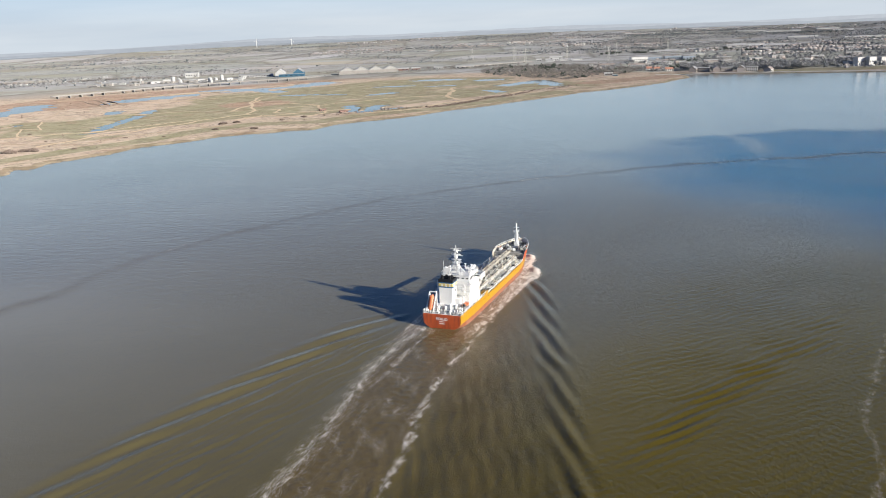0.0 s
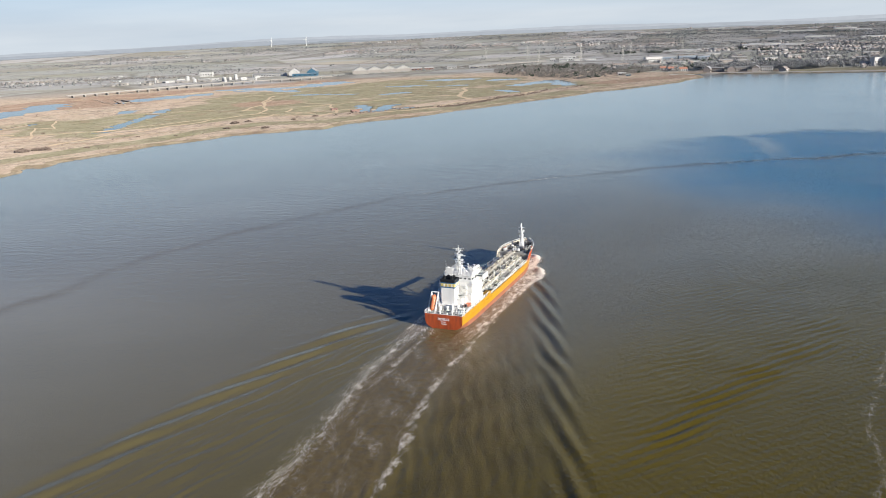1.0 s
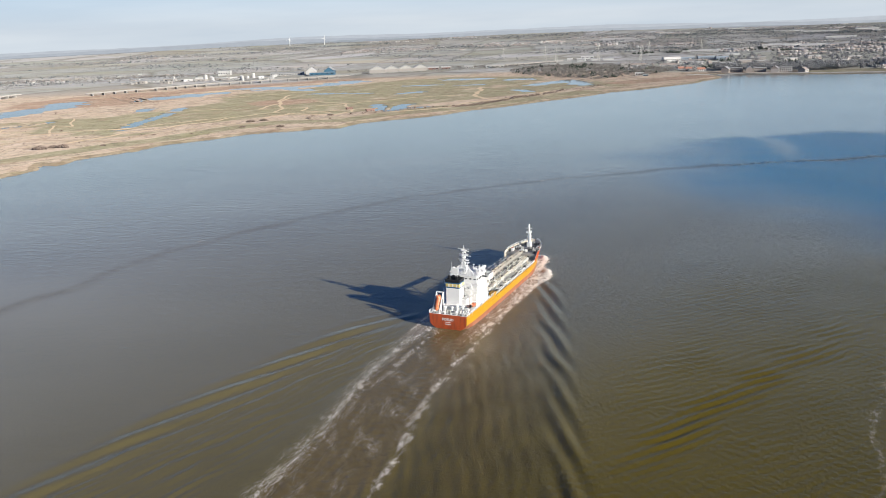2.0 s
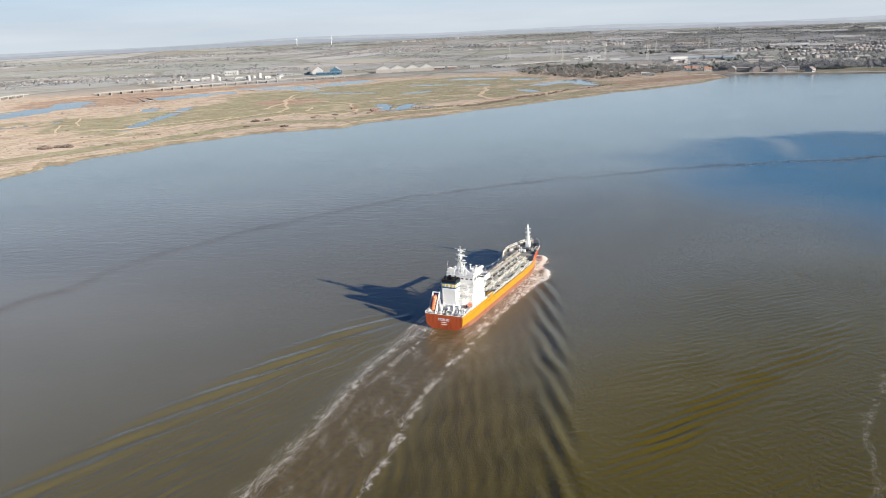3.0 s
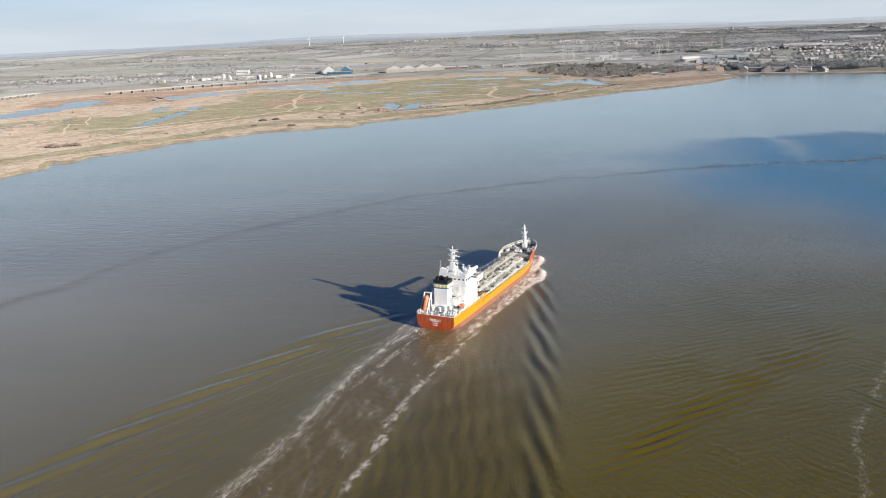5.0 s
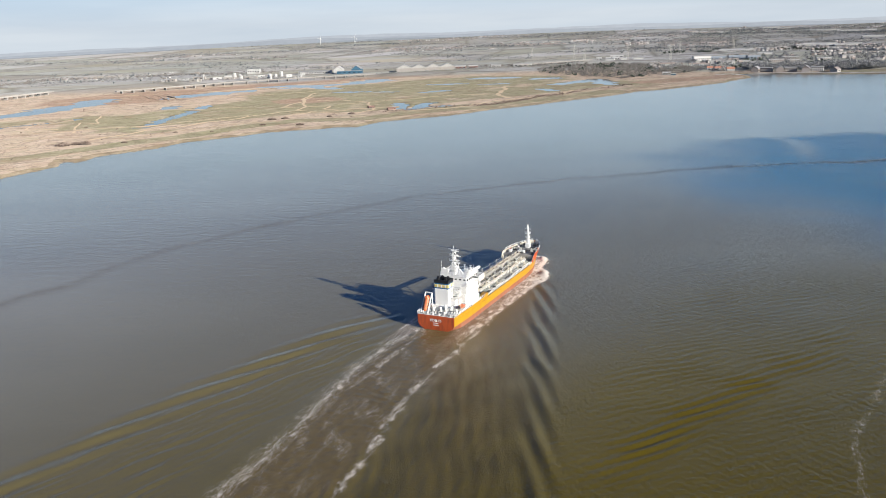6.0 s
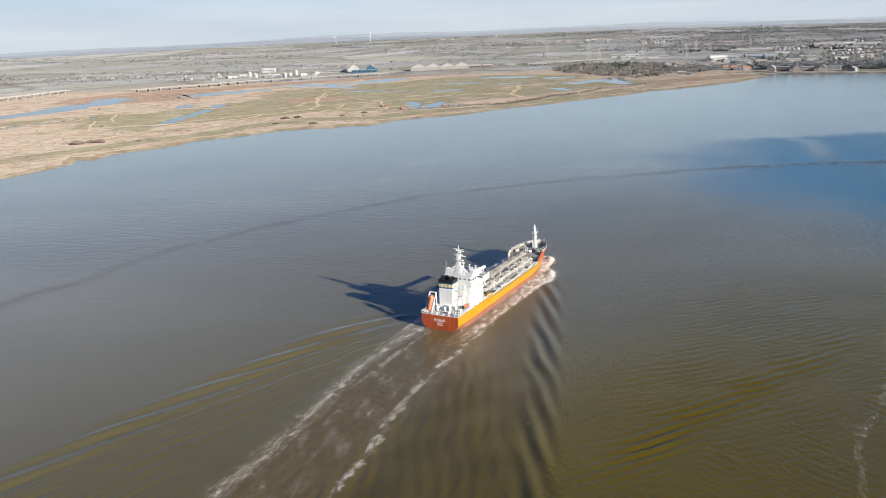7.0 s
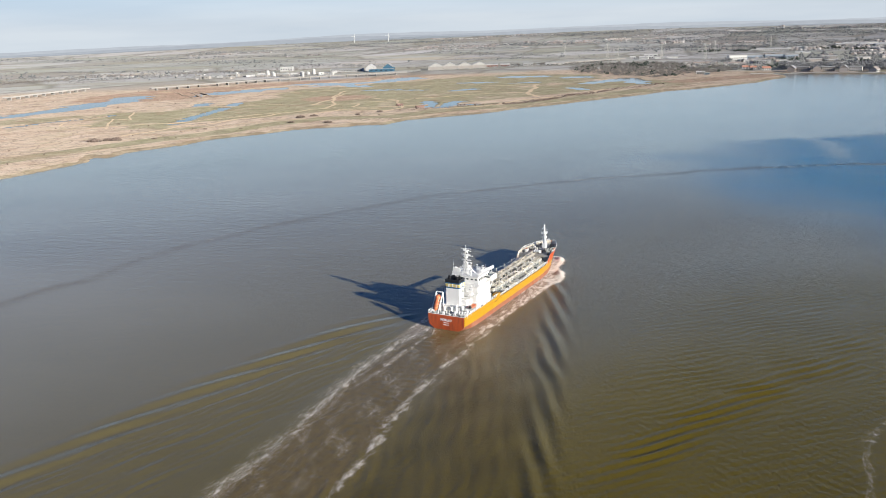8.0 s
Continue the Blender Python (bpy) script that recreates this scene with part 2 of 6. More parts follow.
WATER = water_material()
LAND = land_material()
POND = Nodes("pond_water", 0.06)
POND.b.inputs["IOR"].default_value = 1.333
POND.set(POND.mix(POND.noise(0.03, 3), (0.03, 0.034, 0.03), (0.055, 0.05, 0.04)), "Base Color")
POND.bump(POND.noise(0.6, 4), 0.25, 0.08)
POND = POND.m
# town trees: haze mixed into the colour, bluer than the bare_wood below
HAZYTOWNWOOD = leaf_material("hazed_town_wood", (0.17, 0.178, 0.19), (0.31, 0.31, 0.312))
SCRUB = leaf_material("winter_scrub", (0.15, 0.115, 0.1), (0.27, 0.215, 0.18))
WOOD = leaf_material("bare_wood", (0.135, 0.128, 0.122), (0.28, 0.26, 0.235))
# paler, cooler copies of bare wood and evergreen, with distance haze painted in
HAZYWOOD = leaf_material("hazed_far_wood", (0.2, 0.205, 0.212), (0.31, 0.308, 0.305))
HAZYPINE = leaf_material("hazed_evergreen", (0.1, 0.118, 0.13), (0.17, 0.182, 0.182))
PINE = leaf_material("evergreen", (0.045, 0.058, 0.056), (0.09, 0.105, 0.08))
BARK = paint("bark", (0.1, 0.075, 0.055), 0.9)
MUD = paint("bank_mud", (0.29, 0.225, 0.165), 0.95, scale=0.05)
TRACK = paint("sandy_track", (0.38, 0.295, 0.205), 0.95, scale=0.05)
CONCRETE = paint("concrete", (0.36, 0.34, 0.315), 0.85, scale=0.2, dirt=0.4)
CLADDING = paint("white_cladding", (0.52, 0.515, 0.5), 0.5, scale=0.1)
GREYROOF = paint("grey_sheet_roof", (0.35, 0.35, 0.34), 0.55, scale=0.1, dirt=0.4)
PALEGABLE = paint("pale_sheet_gable", (0.42, 0.41, 0.385), 0.6, scale=0.15, dirt=0.4)
BLUEGREY = paint("blue_grey_plaster", (0.2, 0.24, 0.29), 0.7, scale=0.15)
BLUECLAD = paint("blue_cladding", (0.05, 0.13, 0.2), 0.5, scale=0.1)
TERRACOTTA = paint("terracotta_tiles", (0.4, 0.2, 0.14), 0.8, scale=0.1)
REDCLAD = paint("red_cladding", (0.27, 0.16, 0.13), 0.6, scale=0.1)
GLASSDARK = paint("window_glass", (0.03, 0.035, 0.04), 0.08)
BRICKS = wall_material("brick_walls", (0.26, 0.225, 0.205), (0.4, 0.365, 0.34), (0.24, 0.21, 0.195), (0.56, 0.54, 0.52), (0.3, 0.265, 0.245))
ROOFS = wall_material("tile_roofs", (0.25, 0.22, 0.205), (0.3, 0.28, 0.27), (0.31, 0.255, 0.225), (0.24, 0.235, 0.235))
JBRICKS = wall_material("joined_walls", (0.36, 0.345, 0.33), (0.28, 0.25, 0.235), (0.54, 0.535, 0.525), (0.26, 0.235, 0.225), (0.33, 0.305, 0.295))
JROOFS = wall_material("joined_roofs", (0.27, 0.235, 0.215), (0.34, 0.28, 0.245), (0.45, 0.43, 0.41), (0.26, 0.25, 0.245))

WHITE = paint("white_ship_paint", (0.8, 0.8, 0.78), 0.38, dirt=0.18, scale=0.5, streak=True, dirty=(0.55, 0.45, 0.35))
CREAM = paint("cream_ship_paint", (0.66, 0.61, 0.5), 0.5, dirt=0.35, streak=True, dirty=(0.4, 0.25, 0.15))
YELLOW = paint("yellow_hull_paint", (0.46, 0.245, 0.011), 0.4, dirt=0.5, scale=0.5, streak=True, dirty=(0.36, 0.16, 0.018))
ORANGE = paint("orange_hull_paint", (0.5, 0.085, 0.022), 0.45, dirt=0.4, scale=0.35, streak=True, dirty=(0.3, 0.07, 0.035))
RUSTY = paint("rust_streaked_stern_paint", (0.47, 0.085, 0.024), 0.5, dirt=0.85, scale=1.3, streak=True, dirty=(0.21, 0.05, 0.025))
BOOT = paint("faded_red_boot_paint", (0.27, 0.085, 0.043), 0.6, dirt=0.9, scale=0.8, streak=True, dirty=(0.33, 0.19, 0.13))
DECK = paint("grey_green_deck", (0.2, 0.215, 0.2), 0.7, dirt=0.5, scale=0.3, dirty=(0.14, 0.1, 0.075))
FOREDECK = paint("pale_grey_deck", (0.36, 0.355, 0.33), 0.7, dirt=0.5, scale=0.4, dirty=(0.2, 0.15, 0.11))
STEEL = paint("grey_pipe_paint", (0.5, 0.5, 0.46), 0.5, dirt=0.4, dirty=(0.3, 0.2, 0.13))
DARK = paint("dark_machinery", (0.05, 0.05, 0.05), 0.55)
BLACK = paint("black_funnel_paint", (0.015, 0.016, 0.018), 0.5)
BLUE = paint("blue_funnel_paint", (0.03, 0.13, 0.28), 0.45)
BAND = paint("yellow_funnel_paint", (0.72, 0.56, 0.2), 0.45)
BOATORANGE = paint("orange_lifeboat", (0.66, 0.15, 0.04), 0.45, dirt=0.7, scale=1.2, dirty=(0.6, 0.42, 0.3))
GLASS = paint("wheelhouse_glass", (0.02, 0.03, 0.035), 0.05)


# ---- mesh helpers ----
def thing(name, label, category, at=(0, 0, 0), turn=0.0, group="", kind=""):
    ob = new(name)
    ob.empty_display_size = 1
    ob.matrix_basis = pose(*at, 0, 0, turn)
    return tagged(ob, label, category, group, kind)


def part(name, bm, material, parent=None, label="", smooth=False):
    me = bpy.data.meshes.new(name)
    bmesh.ops.recalc_face_normals(bm, faces=bm.faces)
    bm.to_mesh(me)
    bm.free()
    if smooth:
        me.polygons.foreach_set("use_smooth", [True] * len(me.polygons))
    me.materials.append(material)
    ob = new(name, me)
    ob.parent = parent
    return tagged(ob, label)


def box(x0, x1, y0, y1, z0, z1, bm=None, m=None, bevel=0.0):
    """A box, bevelled by bevel metres, added to bm."""
    out = bm or bmesh.new()
    b = bmesh.new()
    v = [b.verts.new((x, y, z)) for z in (z0, z1) for x, y in ((x0, y0), (x1, y0), (x1, y1), (x0, y1))]
    for f in ((3, 2, 1, 0), (4, 5, 6, 7), (0, 1, 5, 4), (1, 2, 6, 5), (2, 3, 7, 6), (3, 0, 4, 7)):
        b.faces.new([v[i] for i in f])
    if bevel:
        bmesh.ops.bevel(b, geom=b.edges[:], offset=bevel, segments=1, affect="EDGES")
    if m:
        b.transform(m)
    return join(out, b)


def join(out, b):
    copies = {v: out.verts.new(v.co) for v in b.verts}
    for f in b.faces:
        out.faces.new([copies[v] for v in f.verts])
    b.free()
    return out


def rod(p, q, r, bm=None, n=6, r2=None):
    """A round bar from p to q, with ends."""
    bm = bm or bmesh.new()
    p, q = Vector(p), Vector(q)
    turn = (q - p).to_track_quat("Z", "Y").to_matrix()
    rings = []
    for c, rad in ((p, r), (q, r if r2 is None else r2)):
        rings.append([bm.verts.new(c + turn @ Vector((rad * math.cos(2 * math.pi * i / n), rad * math.sin(2 * math.pi * i / n), 0))) for i in range(n)])
    for i in range(n):
        bm.faces.new((rings[0][i], rings[0][(i + 1) % n], rings[1][(i + 1) % n], rings[1][i]))
    bm.faces.new(rings[0][::-1]), bm.faces.new(rings[1])
    return bm


def run(points, r, bm=None, n=6):
    """A pipe through points."""
    bm = bm or bmesh.new()
    for p, q in zip(points, points[1:]):
        rod(p, q, r, bm, n)
    return bm


def ball(c, r, bm=None, squash=1.0, seg=10):
    bm = bm or bmesh.new()
    b = bmesh.new()
    bmesh.ops.create_uvsphere(b, u_segments=seg, v_segments=seg // 2 + 1, radius=r)
    b.transform(Matrix.Translation(c) @ Matrix.Diagonal((1, 1, squash, 1)))
    return join(bm, b)


def prism(outline, z0, z1, bm=None):
    """A plate with the plan outline, from z0 to z1."""
    bm = bm or bmesh.new()
    low, top = ([bm.verts.new((x, y, z)) for x, y in outline] for z in (z0, z1))
    k = len(outline)
    bm.faces.new(low[::-1]), bm.faces.new(top)
    for i in range(k):
        bm.faces.new((low[i], low[(i + 1) % k], top[(i + 1) % k], top[i]))
    return bm


def railing(points, height=1.05, gap=1.6, r=0.035, bm=None):
    """Three rails on stanchions along points."""
    bm = bm or bmesh.new()
    for p, q in zip(points, points[1:]):
        p, q = Vector(p), Vector(q)
        for k in (0.4, 0.7, 1.0):
            rod(p + Vector((0, 0, height * k)), q + Vector((0, 0, height * k)), r, bm, 4)
        steps = max(1, round((q - p).length / gap))
        for i in range(steps + 1):
            a = p.lerp(q, i / steps)
            rod(a, a + Vector((0, 0, height)), r, bm, 4)
    return bm


def grid_mesh(name, X, Y, Z, material, **attributes):
    """A sheet from arrays of rows and columns."""
    rows, cols = X.shape
    me = bpy.data.meshes.new(name)
    i = np.arange(rows * cols).reshape(rows, cols)
    quads = np.stack([i[:-1, :-1], i[:-1, 1:], i[1:, 1:], i[1:, :-1]], -1).reshape(-1, 4)
    me.vertices.add(rows * cols)
    me.vertices.foreach_set("co", np.stack([X, Y, Z], -1).astype(np.float32).ravel())
    me.loops.add(quads.size)
    me.loops.foreach_set("vertex_index", quads.ravel().astype(np.int32))
    me.polygons.add(len(quads))
    me.polygons.foreach_set("loop_start", (np.arange(len(quads)) * 4).astype(np.int32))
    me.polygons.foreach_set("use_smooth", np.ones(len(quads), bool))
    for k, v in attributes.items():
        me.attributes.new(k, "FLOAT", "POINT").data.foreach_set("value", np.clip(v, 0, 1).astype(np.float32).ravel())
    me.update(calc_edges=True)
    me.validate()
    me.materials.append(material)
    return new(name, me)


def distance(X, Y, line, closed=False):
    """Distance to a polyline, and the side on which a point lies of it."""
    best, side = np.full(X.shape, 1e9), np.zeros(X.shape)
    for (ax, ay), (bx, by) in zip(line, line[1:]):
        dx, dy = bx - ax, by - ay
        t = np.clip(((X - ax) * dx + (Y - ay) * dy) / (dx * dx + dy * dy), 0, 1)
        d = np.hypot(X - ax - t * dx, Y - ay - t * dy)
        near = d < best
        best = np.where(near, d, best)
        side = np.where(near, np.sign(dx * (Y - ay) - dy * (X - ax)), side)
    return best, side


def lumps(X, Y, size, seed=0):
    """Smooth random relief in -1..1 with features of about size metres."""
    rng = np.random.default_rng(seed)
    out = np.zeros(X.shape)
    for _ in range(9):
        a, k = rng.uniform(0, 2 * math.pi), 2 * math.pi / size * rng.uniform(0.5, 1.6)
        out += np.sin(k * (X * math.cos(a) + Y * math.sin(a)) + rng.uniform(0, 6.28))
    return out / 4.5


def smooth_step(x, a, b):
    t = np.clip((x - a) / (b - a), 0, 1)
    return t * t * (3 - 2 * t)


# ---- water ----
def steps(step, reach, grow):
    out, d = [], 0.0
    while d < reach:
        step *= grow
        d += min(step, 160.0)
        out.append(d)
    return np.array(out)


def spread(lo, hi, step, reach, below, above):
    """Even steps from lo to hi, then growing ones out to reach."""
    mid = np.arange(lo, hi + step, step)
    return np.concatenate([lo - steps(step, reach, below)[::-1], mid, mid[-1] + steps(step, reach, above)])


def bell(u, w):
    return np.exp(-(u / w) ** 2)


def waves(X, Y):
    """Heights of the ship's wave pattern and of the chop around it."""
    wob = lumps(X, Y, 40, 5)
    # diverging crests along the cusp line from the starboard bow
    cusp = 16 + (66 - Y) * 0.343
    aft = smooth_step(-Y, -74, -50)
    ph = (X * 0.842 + Y * 0.54) * 2 * math.pi / 5.9 + 0.8 * wob
    z = 0.68 * aft * (1 - 0.35 * smooth_step(-Y, 30, 110)) * np.where(X < cusp, bell(X - cusp, 4.6), bell(X - cusp, 4.4)) * np.cos(ph) * (0.75 + 0.35 * wob)
    # long crests to port
    line = -27.5 - 27 * (1 - np.exp(-np.clip(8 - Y, 0, None) / 70.0)) - np.clip(-Y - 60, 0, None) * 0.03
    u = X - line
    u = u + 0.9 * lumps(X, Y, 55, 6)
    z += 0.40 * bell(u - 5.2, 6.2) * np.cos((u - 0.31 * Y) * 2 * math.pi / 9.4 + 1.9 + 0.3 * wob) * (0.9 + 0.3 * lumps(X, Y, 34, 7)) * smooth_step(-Y, -14, 4) * smooth_step(Y, -260, -120)
    # finer streaks between the crests and the wash, on both sides
    inside = smooth_step(u, 1, 9) * smooth_step(-6 - X, 0, 8) * smooth_step(-Y, -5, 20)
    z += 0.075 * inside * np.cos((X * 0.95 - Y * 0.31) * 2 * math.pi / 5.2 + 2.0 * wob) * (0.6 + 0.7 * lumps(X, Y, 21, 33))
    z += 0.06 * inside * np.cos((X * 0.93 - Y * 0.3) * 2 * math.pi / 2.9 + 2.6 * wob) * (0.7 + 0.7 * lumps(X, Y, 14, 8))
    z += 0.05 * inside * np.cos((X * 0.985 - Y * 0.17) * 2 * math.pi / 2.3 + 2.5 * lumps(X, Y, 19, 28)) * (0.7 + 0.7 * lumps(X, Y, 9, 29))
    right = smooth_step(X, 17, 24) * smooth_step(cusp - X, 2, 12) * smooth_step(-Y, -30, 10)
    z += 0.10 * right * np.cos((X * 0.9 + Y * 0.42) * 2 * math.pi / 4.3 + 1.8 * wob) * (0.7 + 0.5 * lumps(X, Y, 17, 9))
    z += 0.06 * right * np.cos((X * 0.96 + Y * 0.28) * 2 * math.pi / 2.7 + 3 * lumps(X, Y, 23, 26)) * (0.6 + 0.7 * lumps(X, Y, 11, 27))
    # a feathered group of older waves
    fx, fy = X - 100, Y + 20
    off, down = fx * 0.925 - fy * 0.38, fx * 0.38 + fy * 0.925
    phase = (fx * 0.79 - fy * 0.61 + 0.9 * wob) * 2 * math.pi / 3.5
    z += 0.27 * smooth_step(X - cusp, 6, 28) * bell(off + 3 * lumps(X, Y, 45, 23), 7.0) * bell(down + 15, 85) * np.cos(phase) * (0.8 + 0.25 * lumps(X, Y, 26, 3))
    # crossing ripples over the starboard side
    veil_right = smooth_step(X, 40, 85) * (0.9 + 0.4 * lumps(X, Y, 30, 24))
    z += 0.048 * veil_right * np.cos((X * 0.72 - Y * 0.69) * 2 * math.pi / 3.1 + 3.5 * wob)
    z += 0.048 * veil_right * np.cos((X * 0.5 + Y * 0.866) * 2 * math.pi / 2.5 + 3.5 * lumps(X, Y, 33, 25))
    z = 0.56 * np.tanh(z / 0.56)
    # bow wave and the swelling alongside
    for bx, by, a, wx, wy in ((4.5, 98, 1.2, 1.8, 4.0), (12.5, 77, 1.1, 2.0, 5.0), (-4.5, 98, 1.2, 1.8, 4.0), (-12.5, 77, 1.1, 2.0, 5.0)):
        px, py = X - bx, Y - by
        z += a * bell(px * 0.9 + py * 0.3 * np.sign(bx), wx) * bell(py, wy)
    churn = smooth_step(np.abs(X - 4 + Y * 0.05), 17, 9) * smooth_step(Y, 4, -8)
    z += churn * (0.07 * lumps(X * 1.4, Y, 4.2, 38) + 0.05 * lumps(X, Y, 2.4, 39))
    near = smooth_step(np.hypot(X - 20, Y + 20), 260, 90)
    return (z + (0.014 * lumps(X, Y, 6, 21) + 0.010 * lumps(X, Y, 3.2, 22)) * (0.35 + 0.65 * smooth_step(X, -50, 40))) * near


FOAM_PORT = [(-7.5, 4), (-7, -3), (-9, -18), (-8, -39), (-5, -60), (-1, -82), (1, -98), (2, -120), (4, -190), (8, -320)]
FOAM_INNER = [(-3, -2), (-2.6, -28), (-2.1, -50), (0.5, -78)]
FOAM_STARBOARD = [(13, 20), (14.5, -4), (15, -23), (16, -39), (17.5, -53), (20, -69), (23, -81), (26, -102), (32, -140), (42, -210), (60, -320)]
FOAM_OLD = [(150, 60), (139, 12), (137, -3), (133, -23), (132, -34), (134, -45), (133, -62), (128, -100), (120, -160)]
FRONT = [(-194, -300), (-185, -120), (-179, -37), (-180, 22), (-179, 60), (-173, 95), (-158, 126), (-143, 165), (-121, 214), (-100, 240), (-75, 269),
         (-45, 299), (-12, 326), (21, 357), (57, 383), (94, 404), (127, 415), (155, 441), (260, 480), (500, 520)]
BOW_CURLS = ([(0.3, 102.2), (2.6, 101.6), (5.4, 98.0), (7.2, 92.8), (6.6, 89.8)], [(6.9, 86.0), (9.8, 82.7), (13.6, 76.9), (15.6, 70.8), (14.9, 67.0)])
PLUME = [(-6, 830), (-1, 817), (19, 758), (31, 682), (39, 584), (60, 545), (82, 511), (94, 447), (98, 405)]


def make_water():
    xs, ys = spread(-72, 152, 0.72, 4800, 1.03, 1.045), spread(-135, 108, 0.72, 4700, 1.09, 1.021)
    X, Y = np.meshgrid(xs, ys)
    X, Y = X.astype(np.float64), Y.astype(np.float64)
    Z = waves(X, Y)
    j = lumps(X, Y, 7, 31) * 0.7 + lumps(X, Y, 2.6, 32) * 0.35
    d1, _ = distance(X, Y, FOAM_PORT)
    d2, _ = distance(X, Y, FOAM_STARBOARD)
    d3, _ = distance(X, Y, FOAM_OLD)
    age = np.clip(-Y / 130, 0, 1)
    foam = 0.43 * bell(d1 + j * 1.6, 1.7 + 1.1 * age) * (1 - 0.15 * age) * smooth_step(Y, -330, -180)
    foam = np.maximum(foam, 0.27 * bell(d1 + 1.8 * j, 4.2) * smooth_step(Y, -300, -60))
    foam = np.maximum(foam, 0.42 * bell(distance(X, Y, FOAM_INNER)[0] + j * 1.3, 1.1) * smooth_step(Y, -75, -30))
    wash = smooth_step(X - 0.5 * j, -10, 2) * smooth_step(X, 30, 16) * smooth_step(Y, 6, -6) * smooth_step(Y, -330, -120)
    foam = np.maximum(foam, wash * (0.11 + 0.11 * lumps(X * 1.8, Y * 0.6, 7, 37)))
    foam = np.maximum(foam, 0.52 * bell(d2 + j * 1.5, 0.95 + 0.3 * age) * smooth_step(Y, -330, -180))
    foam = np.maximum(foam, 0.27 * bell(d3 + 2.2 * j, 1.0) * smooth_step(np.abs(Y + 20), 110, 60))
    # the wash along the hull and the curling bow wave
    outer = np.interp(Y, [-30, -5, 20, 60, 70, 77, 85, 93, 99, 102], [13.0, 13.2, 14.2, 15.2, 16.0, 13.8, 8.6, 7.4, 5.6, 2.4])
    hull = np.interp(Y, [0, 75, 85, 92, 97, 99], [7.4, 7.0, 4.9, 2.8, 0.6, 0.1])
    streaks = 0.15 * lumps(X * 1.9 + 0.3 * Y, Y * 0.45, 4.5, 36)
    airy = np.zeros(X.shape)
    for s in (1, -1):
        q = (X * s - hull) / np.maximum(outer - hull, 1)
        band = smooth_step(q, -0.3, 0.0) * smooth_step(q, 1.05, 0.8) * smooth_step(Y, -24, 6) * smooth_step(Y, 102, 99)
        foam = np.maximum(foam, band * (0.19 + 0.46 * np.clip(q, 0, 1) ** 1.5 + 0.22 * smooth_step(Y, 15, 65) + 0.12 * j + streaks + 0.2 * smooth_step(Y, 48, 84)))
        airy = np.maximum(airy, band * (0.42 + 0.4 * smooth_step(Y, 5, 75) + 0.15 * j))
        foam = np.maximum(foam, 0.95 * bell(q - 0.93 + 0.08 * j, 0.1) * smooth_step(Y, 50, 72) * smooth_step(Y, 102, 98))
    comb = np.sin((np.abs(X) * 0.62 + Y * 0.78) * 2 * math.pi / 2.9 + 3 * lumps(X, Y, 12, 35)) * (np.abs(X) < 20) * smooth_step(Y, -10, 5) * smooth_step(Y, 90, 70)
    foam = foam + 0.05 * comb * (foam > 0.4)
    for curl in BOW_CURLS:
        d, _ = distance(np.abs(X), Y, curl)
        foam = np.maximum(foam, 1.1 * bell(d + 0.3 * j, 1.0))
    fl, bank = distance(X, Y, FRONT)
    beyond = fl * bank + 4 * lumps(X, Y, 50, 14)
    foam = np.maximum(foam, 0.22 * bell(fl + 2 * j, 1.3) * smooth_step(lumps(X, Y, 60, 12), 0.1, 0.8))
    mid = 0.5 * (np.interp(Y, [p[1] for p in FOAM_PORT[::-1]], [p[0] for p in FOAM_PORT[::-1]]) + np.interp(Y, [p[1] for p in FOAM_STARBOARD[::-1]], [p[0] for p in FOAM_STARBOARD[::-1]]))
    half = np.interp(Y, [-320, -100, -20, 5], [24, 12.5, 11.5, 8])
    silt = smooth_step(np.abs(X - mid) + 1.5 * j, half + 1.5, half - 2.5) * smooth_step(Y, 8, -4) * 0.85
    silt = np.maximum(silt, 0.35 * smooth_step(X, 6, 10) * smooth_step(X - outer + 0.3 * np.minimum(Y, 0), 22, 2) * smooth_step(Y, 85, 60) * smooth_step(Y, -260, -90))
    reach = 2.4 + 0.003 * np.hypot(X - 40, Y)
    front = np.where(beyond > 0, bell(beyond, reach * 0.9), bell(beyond, reach * 1.7)) * (0.5 + 0.36 * smooth_step(X, -120, 110) + 0.14 * lumps(X, Y, 70, 19))
    # wind-ruffled reach, sky blue painted in: sharp where it begins, fading towards the ship
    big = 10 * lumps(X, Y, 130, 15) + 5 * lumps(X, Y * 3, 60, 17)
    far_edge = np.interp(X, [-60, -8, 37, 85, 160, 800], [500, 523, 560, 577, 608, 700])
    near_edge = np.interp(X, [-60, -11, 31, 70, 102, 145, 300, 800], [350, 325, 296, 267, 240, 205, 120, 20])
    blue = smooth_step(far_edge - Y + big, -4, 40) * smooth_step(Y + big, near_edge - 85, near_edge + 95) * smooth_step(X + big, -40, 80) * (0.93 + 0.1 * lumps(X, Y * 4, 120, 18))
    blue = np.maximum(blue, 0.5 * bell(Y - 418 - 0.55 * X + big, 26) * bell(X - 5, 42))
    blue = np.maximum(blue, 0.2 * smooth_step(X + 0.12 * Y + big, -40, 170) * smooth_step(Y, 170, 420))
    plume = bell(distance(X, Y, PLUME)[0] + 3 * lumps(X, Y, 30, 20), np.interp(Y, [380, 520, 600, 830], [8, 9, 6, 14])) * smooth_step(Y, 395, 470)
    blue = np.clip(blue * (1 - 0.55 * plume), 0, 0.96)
    olive = smooth_step(X * 0.9 - Y * 0.42 + 14 * lumps(X, Y, 90, 16), -10, 105)
